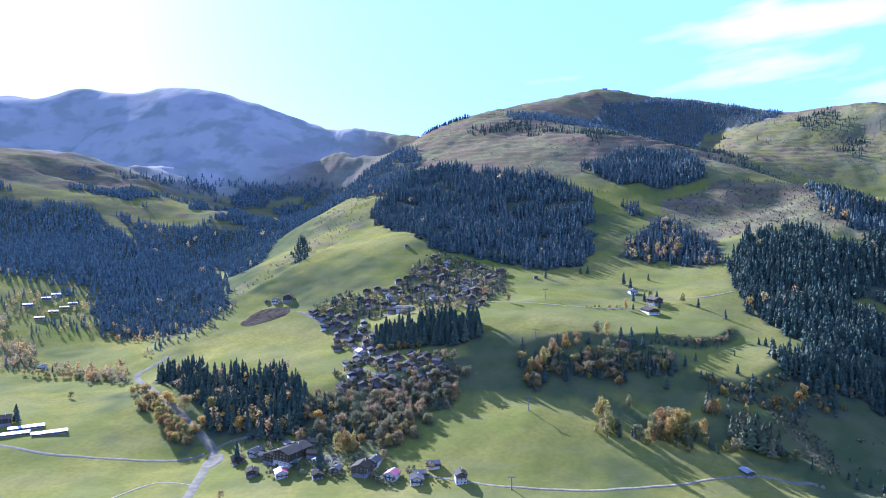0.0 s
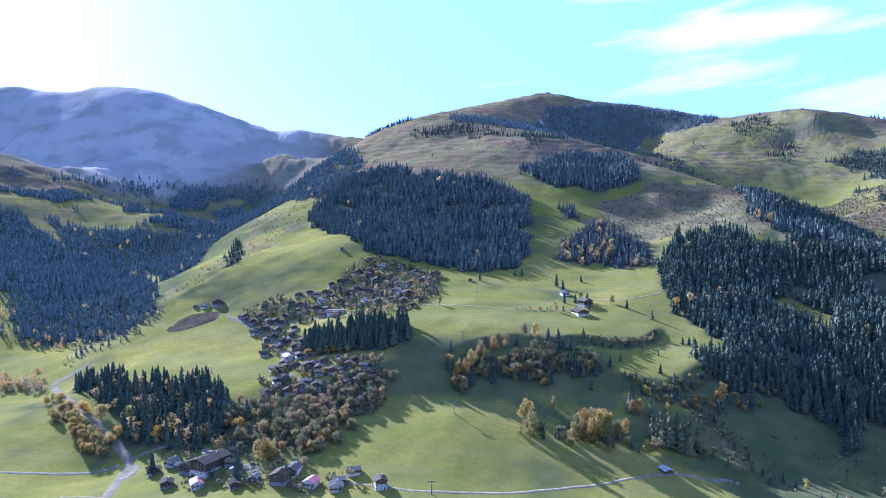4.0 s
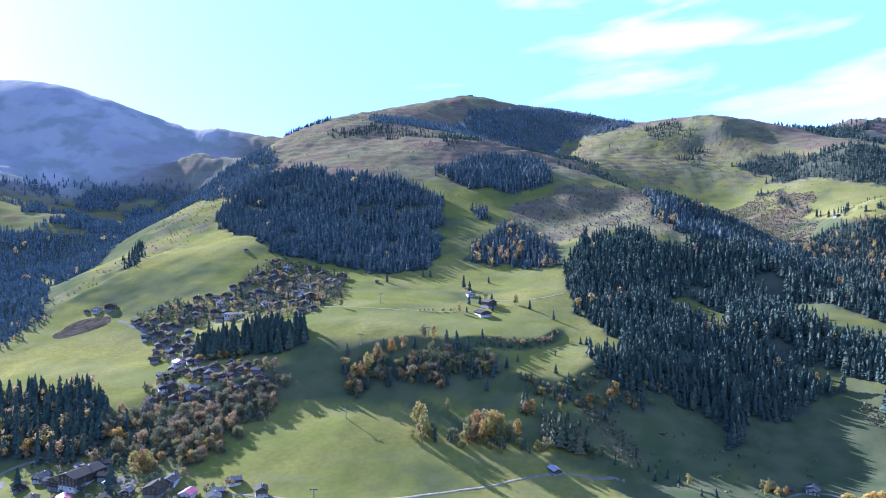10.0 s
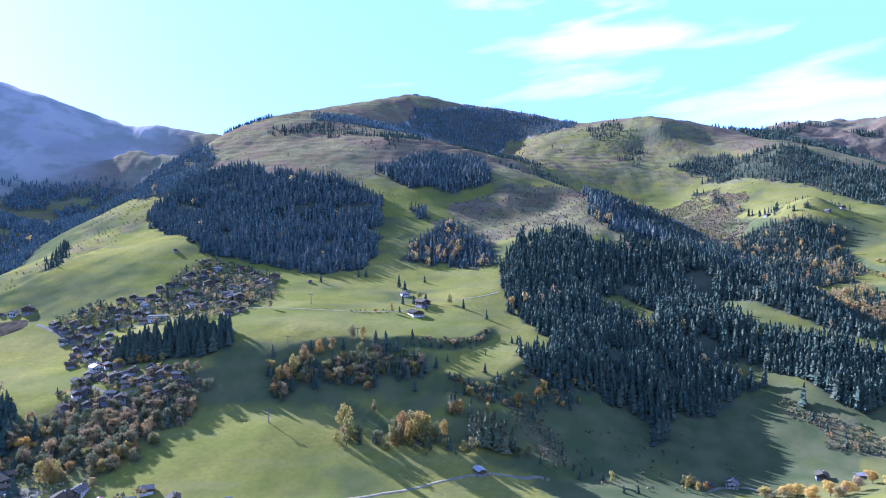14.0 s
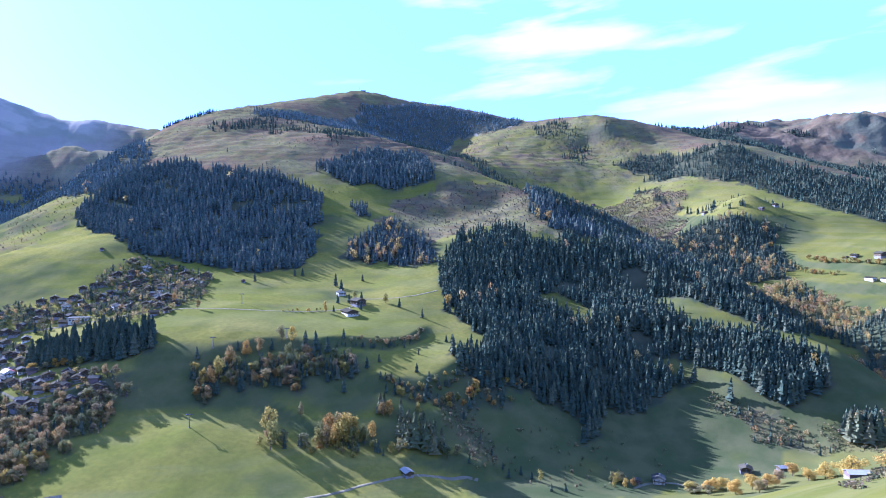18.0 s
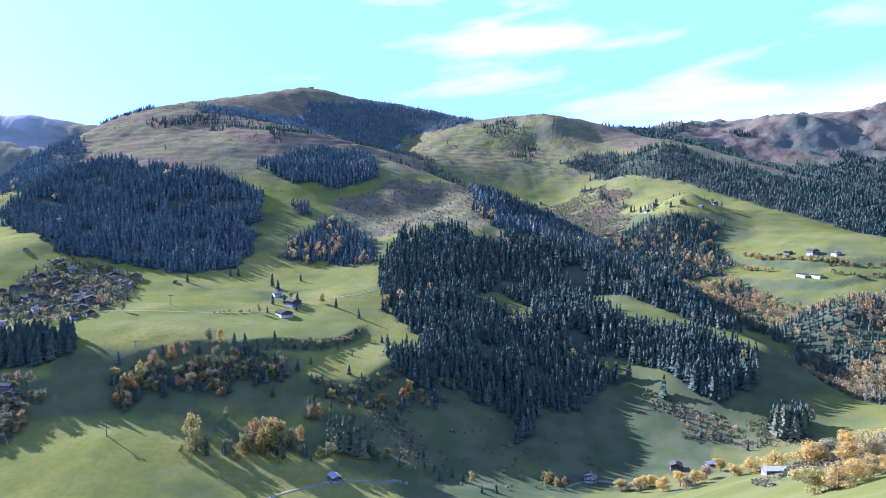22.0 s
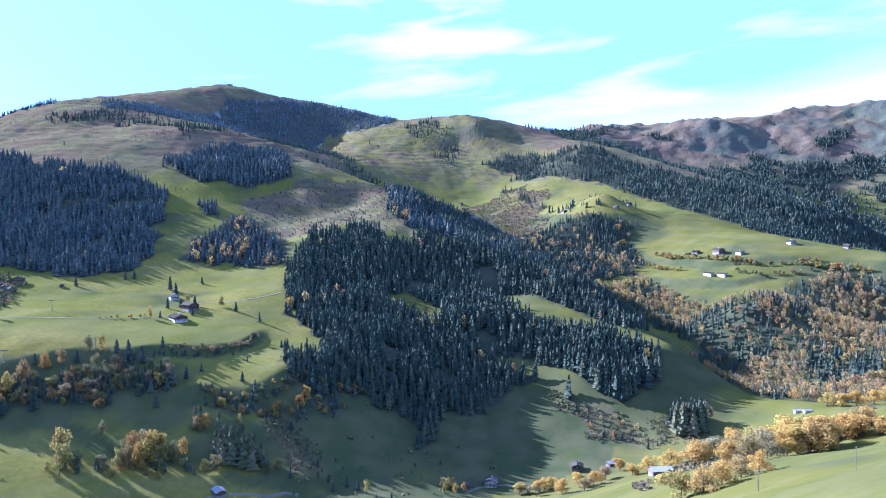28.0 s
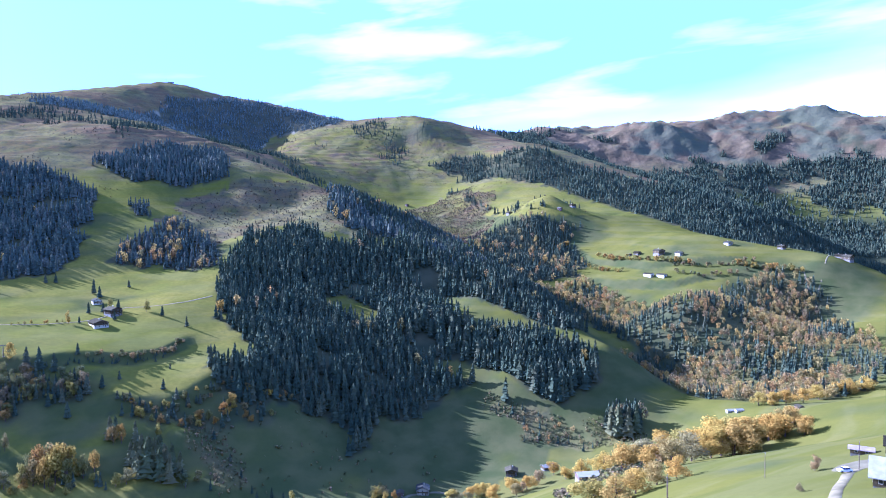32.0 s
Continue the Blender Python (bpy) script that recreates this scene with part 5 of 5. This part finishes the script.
def leafy_shape(seed, leaves, lobes=6, size=0.075, stem=True, low=0.18):
    """Leaf clumps strewn over several uneven lobes; height 1."""
    r = np.random.default_rng(seed)
    centres = [(r.normal(0, 0.13), r.normal(0, 0.13), r.uniform(low + 0.2, 0.78)) for _ in range(lobes)] + [(0, 0, 0.78)]
    v, f = [], []
    for _ in range(leaves):
        c = centres[r.integers(len(centres))]
        d = r.normal(0, 1, 3)
        d /= np.linalg.norm(d)
        p = np.array(c) + d * np.array([0.19, 0.19, 0.2]) * r.uniform(0.12, 1.0) ** 0.5
        p[2] = min(max(p[2], low * 0.6), 1.0)
        face = d + r.normal(0, 0.4, 3)
        a = np.cross(face, r.normal(0, 1, 3))
        a = a / np.linalg.norm(a) * size * r.uniform(0.6, 1.3)
        b = np.cross(a, face)
        b = b / np.linalg.norm(b) * size * r.uniform(0.5, 1.0)
        n = len(v)
        v += [p - a, p + b, p + a * 0.9, p - b * 0.8]
        f += [(n, n + 1, n + 2), (n, n + 2, n + 3)]
    return np.array(v), np.array(f)


def stem_shape(seed, limbs, thick=0.022):
    """A tapered trunk with a few rising limbs; height 1."""
    r = np.random.default_rng(seed)
    v, f = [], []

    def taper(a, b, r0, r1, sides=5):
        n = len(v)
        a, b = np.array(a), np.array(b)
        w = (b - a) / np.linalg.norm(b - a)
        s = np.cross(w, (0.3, 0.9, 0.1))
        s /= np.linalg.norm(s)
        t = np.cross(w, s)
        for i in range(sides):
            q = math.cos(6.2832 * i / sides) * s + math.sin(6.2832 * i / sides) * t
            v.append(a + q * r0)
            v.append(b + q * r1)
        for i in range(sides):
            j = (i + 1) % sides
            f.append((n + 2 * i, n + 2 * j, n + 2 * j + 1))
            f.append((n + 2 * i, n + 2 * j + 1, n + 2 * i + 1))
    taper((0, 0, -0.06), (0, 0, 0.55), thick, thick * 0.6)
    taper((0, 0, 0.55), (0.02, 0.01, 0.9), thick * 0.6, thick * 0.15)
    for k in range(limbs):
        a = 6.28 * k / limbs + r.uniform(-0.4, 0.4)
        z = r.uniform(0.25, 0.6)
        q = r.uniform(0.15, 0.28)
        taper((0, 0, z), (q * math.cos(a), q * math.sin(a), z + r.uniform(0.15, 0.3)), thick * 0.5, thick * 0.1, 4)
    return np.array(v), np.array(f)


def strew(area, gap, seed, keep=1.0, clear=8.0):
    """Places for trees in an area, at uneven gaps."""
    r = np.random.default_rng(seed)
    a = np.array(area, float)
    x, y = np.meshgrid(np.arange(a[:, 0].min(), a[:, 0].max(), gap), np.arange(a[:, 1].min(), a[:, 1].max(), gap))
    x = (x + r.uniform(-0.48, 0.48, x.shape) * gap).ravel()
    y = (y + r.uniform(-0.48, 0.48, y.shape) * gap).ravel()
    ok = ragged(area, x, y)
    ok &= (r.random(len(x)) < keep) & (rough_noise(x, y, 48, 2) > (0.12 if float(np.ptp(a[:, 0])) < 420 else 0.27))
    for hole in OPEN_AREAS:
        ok &= ~inside(hole, x, y)
    for wide, line in ROADS.values():
        for (ax, ay), (bx, by) in zip(line, line[1:]):
            s = np.clip(((x - ax) * (bx - ax) + (y - ay) * (by - ay)) / max((bx - ax) ** 2 + (by - ay) ** 2, 1), 0, 1)
            ok &= np.hypot(x - ax - s * (bx - ax), y - ay - s * (by - ay)) > wide * 0.5 + 2.5
    for rows in BUILDINGS.values():
        for kind, hx, hy, yaw in rows:
            ok &= np.hypot(x - hx, y - hy) > (17 if kind in ("hotel", "lodge", "hall") else clear)
    return x[ok], y[ok]


def forest(name, label, x, y, heights, shapes, mat, seed, widths=(0.85, 1.2)):
    """Many trees joined into one object."""
    r = np.random.default_rng(seed)
    z = ground_z(x, y)
    vs, fs, ts, n = [], [], [], 0
    pick = r.integers(len(shapes), size=len(x))
    for k, (v, f) in enumerate(shapes):
        who = np.where(pick == k)[0]
        if not len(who):
            continue
        h = heights[who]
        wd = h * r.uniform(*widths, len(who))
        a = r.uniform(0, 6.28, len(who))
        c, s = np.cos(a) * wd, np.sin(a) * wd
        px = x[who, None] + v[None, :, 0] * c[:, None] - v[None, :, 1] * s[:, None]
        py = y[who, None] + v[None, :, 0] * s[:, None] + v[None, :, 1] * c[:, None]
        pz = z[who, None] - 0.4 + v[None, :, 2] * h[:, None]
        vs.append(np.stack([px, py, pz], -1).reshape(-1, 3))
        fs.append((f[None] + (n + np.arange(len(who)) * len(v))[:, None, None]).reshape(-1, 3))
        ts.append(np.repeat(r.random(len(who)), len(v)))
        n += len(who) * len(v)
    me = fast_mesh(name, np.concatenate(vs), np.concatenate(fs), [mat], False, np.concatenate(ts))
    return tagged(new(name, me), label, "forest", kind="stuff")


SPIRES = [spruce_shape(11 + k, 10, 6, 0.15) for k in range(5)]
FAR_SPIRES = [spruce_shape(31 + k, 4, 5, 0.165) for k in range(4)]
CROWNS = [leafy_shape(51 + k, 110, 6, 0.07, True, 0.1) for k in range(5)]

NEAR_SPRUCE = [fast_mesh("crown", *spruce_shape(71 + k, 13, 11), [M_SPRUCE]) for k in range(4)]
NEAR_LARCH = [fast_mesh("crown", *spruce_shape(81 + k, 12, 9, 0.15), [M_LARCH]) for k in range(2)]
TRUNKS = [fast_mesh("trunk", *stem_shape(91 + k, 0, 0.014), [M_BARK]) for k in range(2)]
LEAFY_SHAPES = [leafy_shape(101 + k, 700, 8, 0.042, True, 0.05) for k in range(5)]
BUSHY_SHAPES = [leafy_shape(131 + k, 2600, 10, 0.026, True, 0.0) for k in range(5)]
LIMBED = [fast_mesh("trunk", *stem_shape(111 + k, 6), [M_BARK]) for k in range(3)]
NEAR_AUTUMN = [fast_mesh("crown", *s, [M_AUTUMN]) for s in LEAFY_SHAPES]
NEAR_GOLD = [fast_mesh("crown", *s, [M_GOLD]) for s in BUSHY_SHAPES]
NEAR_OLIVE = [fast_mesh("crown", *s, [M_OLIVE]) for s in LEAFY_SHAPES[:3]]
TREE_KINDS = {
    "spruce_tree": (NEAR_SPRUCE, TRUNKS, "dark green spruce with drooping boughs on the slope", "spruces"),
    "larch_tree": (NEAR_LARCH, TRUNKS, "tall pale green larch standing in the field", "larches"),
    "autumn_tree": (NEAR_AUTUMN, LIMBED, "broadleaf tree in yellow and rust autumn leaf", "autumn trees"),
    "golden_tree": (NEAR_GOLD, LIMBED, "golden autumn tree in the row below the farm", "golden trees"),
    "broadleaf_tree": (NEAR_OLIVE, LIMBED, "broadleaf tree with thin olive-green leaves", "broadleaf trees"),
}
tree_rng = random.Random(5)
near_count = collections.Counter()


def tree(kind, x, y, h, wide=1.0):
    crowns, trunks, label, group = TREE_KINDS[kind]
    t = thing(kind, label, "tree", group)
    near_count[kind] += 1
    crown, trunk = new("crown", tree_rng.choice(crowns)), new("trunk", tree_rng.choice(trunks))
    crown.parent = trunk.parent = t
    w = h * wide * tree_rng.uniform(0.9, 1.15)
    t.matrix_basis = Matrix.LocRotScale((x, y, float(ground_z(x, y)) - 0.2), Euler((0, 0, tree_rng.uniform(0, 6.28))), (w, w, h))


# more houses between those of the plan, and garden shrubs round them all
infill_rng = random.Random(12)
for n, (name, gap, count) in enumerate((("village_upper", 15, 34), ("village_mid", 14, 10), ("village_low", 15, 10), ("valley_yard", 17, 8))):
    x, y = strew(AREAS[name], gap, 180 + n)
    rows = list(zip(x.tolist(), y.tolist()))
    infill_rng.shuffle(rows)
    taken = []
    for px, py in rows:
        if len(taken) < count and all(math.dist((px, py), q) > 12.5 for q in taken):
            taken.append((px, py))
            kind = infill_rng.choice(("cottage", "cottage", "cottage_grey", "cottage_grey", "cottage_white"))
            turn = infill_rng.choice((-25, -10, 5, 15, 30, 80, 100))
            settle(kind, px, py, turn + infill_rng.uniform(-6, 6), "buildings of the " + name.replace("_", " "))
            BUILDINGS.setdefault("infill", []).append((kind, px, py, turn))

GARDEN = [leafy_shape(171 + k, 42, 4, 0.11, False, 0.05) for k in range(4)]
for n, name in enumerate(("village_upper", "village_mid", "village_low", "valley_yard")):
    x, y = strew(AREAS[name], 4.2, 760 + n, 0.6, 6.8)
    forest("garden_shrubs", "garden shrubs and small fruit trees in olive, brown and yellow leaf", x, y, np.random.default_rng(770 + n).gamma(4, 1.0, len(x)) + 1.0, GARDEN, M_GARDEN, 780 + n, (0.8, 1.4))

for kind, rows in TREES.items():
    for x, y, h in rows:
        tree(kind, x, y, h * {"golden_tree": 1.2, "autumn_tree": 1.45, "larch_tree": 1.35}.get(kind, 1.0), {"golden_tree": 1.4, "autumn_tree": 0.66, "larch_tree": 1.25}.get(kind, 1.1))

for kind, gap, lo, hi, line in HEDGES.values():
    for (ax, ay), (bx, by) in zip(line, line[1:]):
        count = max(1, int(math.hypot(bx - ax, by - ay) / gap))
        for k in range(count):
            s = (k + tree_rng.uniform(0.1, 0.9)) / count
            tree(kind, ax + (bx - ax) * s + tree_rng.uniform(-2.5, 2.5), ay + (by - ay) * s + tree_rng.uniform(-2.5, 2.5), tree_rng.uniform(lo, hi), 1.15)

for n, (name, gap, kinds, lo, hi) in enumerate(NEAR_WOODS):
    x, y = strew(AREAS[name], gap, 200 + n, 1.0, 7.2 if name.startswith("village") else 8.0)
    for px, py in zip(x, y):
        kind = tree_rng.choice(kinds)
        if near_count[kind] < 300:
            tree(kind, px, py, tree_rng.uniform(lo, hi) * (0.85 if kind == "autumn_tree" else 1.1))
        else:
            SPARE[kind].append((px, py, tree_rng.uniform(lo, hi)))
for kind, rows in SPARE.items():
    if rows:
        a = np.array(rows)
        if kind == "broadleaf_tree":
            forest("olive_thicket", "olive-green broadleaf trees and bushes below the village", a[:, 0], a[:, 1], a[:, 2] * 0.75, CROWNS, M_GARDEN, 5)
        elif kind == "spruce_tree":
            forest("spruce_wood", "dark spruces crowded at the foot of the hill", a[:, 0], a[:, 1], a[:, 2], SPIRES, M_SPRUCE_WOOD, 3)
        else:
            forest("autumn_thicket", "yellow and rust broadleaf trees below the village", a[:, 0], a[:, 1], a[:, 2] * 0.75, CROWNS, M_AUTUMN_WOOD, 4)

for n, (name, gap, lo, hi, autumn) in enumerate(WOODS):
    x, y = strew(AREAS[name], gap, 300 + n, 0.93)
    r = np.random.default_rng(400 + n)
    h = 1.02 * r.uniform(lo, hi, len(x)) * (0.65 + 0.5 * soft_noise(x, y, 60)) * np.where(r.random(len(x)) < 0.12, 0.6, 1.0)
    leafy = r.random(len(x)) < autumn * (0.25 + 1.5 * smooth(rough_noise(x, y, 70, 2), 0.35, 0.65))
    far = AREAS[name][0][1] > 1700
    if (~leafy).sum():
        # hill and far woods take the needles lightened for haze
        forest("spruce_forest", "dense dark spruce forest on the mountain slope", x[~leafy], y[~leafy], h[~leafy], FAR_SPIRES if far else SPIRES, M_HAZED_HILL_SPRUCE if name in ("face_forest", "knoll_forest", "ridge_forest", "gap_forest", "copse") else M_HAZED_FAR_SPRUCE if name in ("crest_forest", "flank_forest", "west_wood", "west_slope_wood", "west_scrub") else M_SPRUCE_WOOD, 500 + n)
    if leafy.sum():
        forest("autumn_forest", "yellow and brown autumn woodland on the slope", x[leafy], y[leafy], h[leafy] * 1.0, CROWNS, M_AUTUMN_WOOD, 600 + n, (0.65, 0.95))

r = np.random.default_rng(9)
x, y = r.uniform(-1900, 3100, 150000), r.uniform(1250, 3300, 150000)
z = ground_z(x, y)
ok = r.random(len(x)) < wild_wood(x, y, z) * 0.9
# the western slopes get the haze-lightened needles, the eastern ones do not
for side, mat, seed in ((ok & (x < 1000), M_HAZED_FAR_SPRUCE, 10), (ok & (x >= 1000), M_SPRUCE_WOOD, 14)):
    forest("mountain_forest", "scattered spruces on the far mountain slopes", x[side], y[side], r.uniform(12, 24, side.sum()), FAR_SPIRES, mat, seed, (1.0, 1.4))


# low scrub and young spruces strewn over the heath
r = np.random.default_rng(19)
x, y = r.uniform(-150, 1700, 26000), r.uniform(1250, 2900, 26000)
z = ground_z(x, y)
ok = (smooth(z, 255, 330) * smooth(rough_noise(x, y, 110, 3), 0.40, 0.62) > r.random(len(x))) & (r.random(len(x)) < 0.55)
ok &= ~inside(AREAS["east_ridge_forest"], x, y)
for hole in OPEN_AREAS:
    ok &= ~inside(hole, x, y)
SHRUBS = [leafy_shape(151 + k, 14, 3, 0.22, False, 0.0) for k in range(4)]
young = ok & (r.random(len(x)) < 0.012)
forest("heath_scrub", "low brown and olive scrub dotted over the heath", x[ok & ~young], y[ok & ~young], r.uniform(1.2, 3.2, (ok & ~young).sum()), SHRUBS, M_SCRUB, 20, (1.2, 2.0))
forest("young_spruces", "small young spruces scattered over the heath", x[young], y[young], r.uniform(4, 12, young.sum()), FAR_SPIRES, M_SPRUCE_WOOD, 21)

# small spruce groves on the open hill
r = np.random.default_rng(29)
x, y = r.uniform(-100, 1500, 40000), r.uniform(1300, 2700, 40000)
ok = (smooth(rough_noise(x + 900, y, 150, 3), 0.60, 0.68) * smooth(ground_z(x, y), 260, 320) > r.random(len(x))) & (r.random(len(x)) < 0.5)
ok &= ~inside(AREAS["heath_face"], x, y)
for hole in OPEN_AREAS:
    ok &= ~inside(hole, x, y)
forest("spruce_groves", "small dark spruce groves on the open hill", x[ok], y[ok], r.uniform(7, 19, ok.sum()), FAR_SPIRES, M_SPRUCE_WOOD, 30)

for n, name in enumerate(("scrub_bank", "rough_bank", "lane_scrub", "slope_scrub", "gap_forest", "gap_scrub", "gully_slope", "upper_scar", "lower_scar", "spur_rough", "heath_face", "gold_hedge")):
    x, y = strew(AREAS[name], 3.6, 700 + n, {"rough_bank": 0.8, "gully_slope": 0.05, "spur_rough": 0.05, "heath_face": 0.14}.get(name, 0.75))
    forest("bank_scrub", "ragged brown and yellow scrub on the bank", x, y, np.random.default_rng(710 + n).uniform(1.2, 4.5, len(x)), SHRUBS, M_SCRUB if name in ("gap_scrub", "gap_forest", "heath_face") else M_BANK_SCRUB, 720 + n, (0.8, 1.6))


# ---- bare earth pit by the farm ----
def patch(name, label, cx, cy, ax, ay, mat, turn=0.0):
    """A ragged oval of bare ground laid on the slope."""
    rings, sides = 5, 28
    v, f = [], []
    for i in range(rings + 1):
        for k in range(sides):
            a = 6.2832 * k / sides
            q = i / rings * (1 + 0.25 * (float(soft_noise(cx + 60 * math.cos(a), cy + 60 * math.sin(a), 30)) - 0.5))
            px, py = ax * q * math.cos(a), ay * q * math.sin(a)
            x = cx + px * math.cos(turn) - py * math.sin(turn)
            y = cy + px * math.sin(turn) + py * math.cos(turn)
            v.append((x, y, float(ground_z(x, y)) + ((0.9 if i == rings - 1 else 0.3) if i < rings else -0.5)))
    for i in range(rings):
        for k in range(sides):
            f.append((i * sides + k, (i + 1) * sides + k, (i + 1) * sides + (k + 1) % sides, i * sides + (k + 1) % sides))
    return tagged(new(name, fast_mesh(name, v, f, [mat], True)), label, "ground", kind="structure")


patch("bare_earth", "dark oval of bare earth in the sloping meadow", -283, 1128, 42, 30, M_SOIL, 0.5)
patch("farm_yard", "pale trodden gravel yard between the farm buildings", 461, 166, 15, 7, M_ASPHALT, -0.5)
patch("hotel_yard", "pale gravel yard in front of the hotel", -112, 690, 16, 9, M_ASPHALT, -0.6)
patch("bridge_yard", "pale gravel turning place beside the valley road", -243, 735, 12, 20, M_ASPHALT, 0.1)
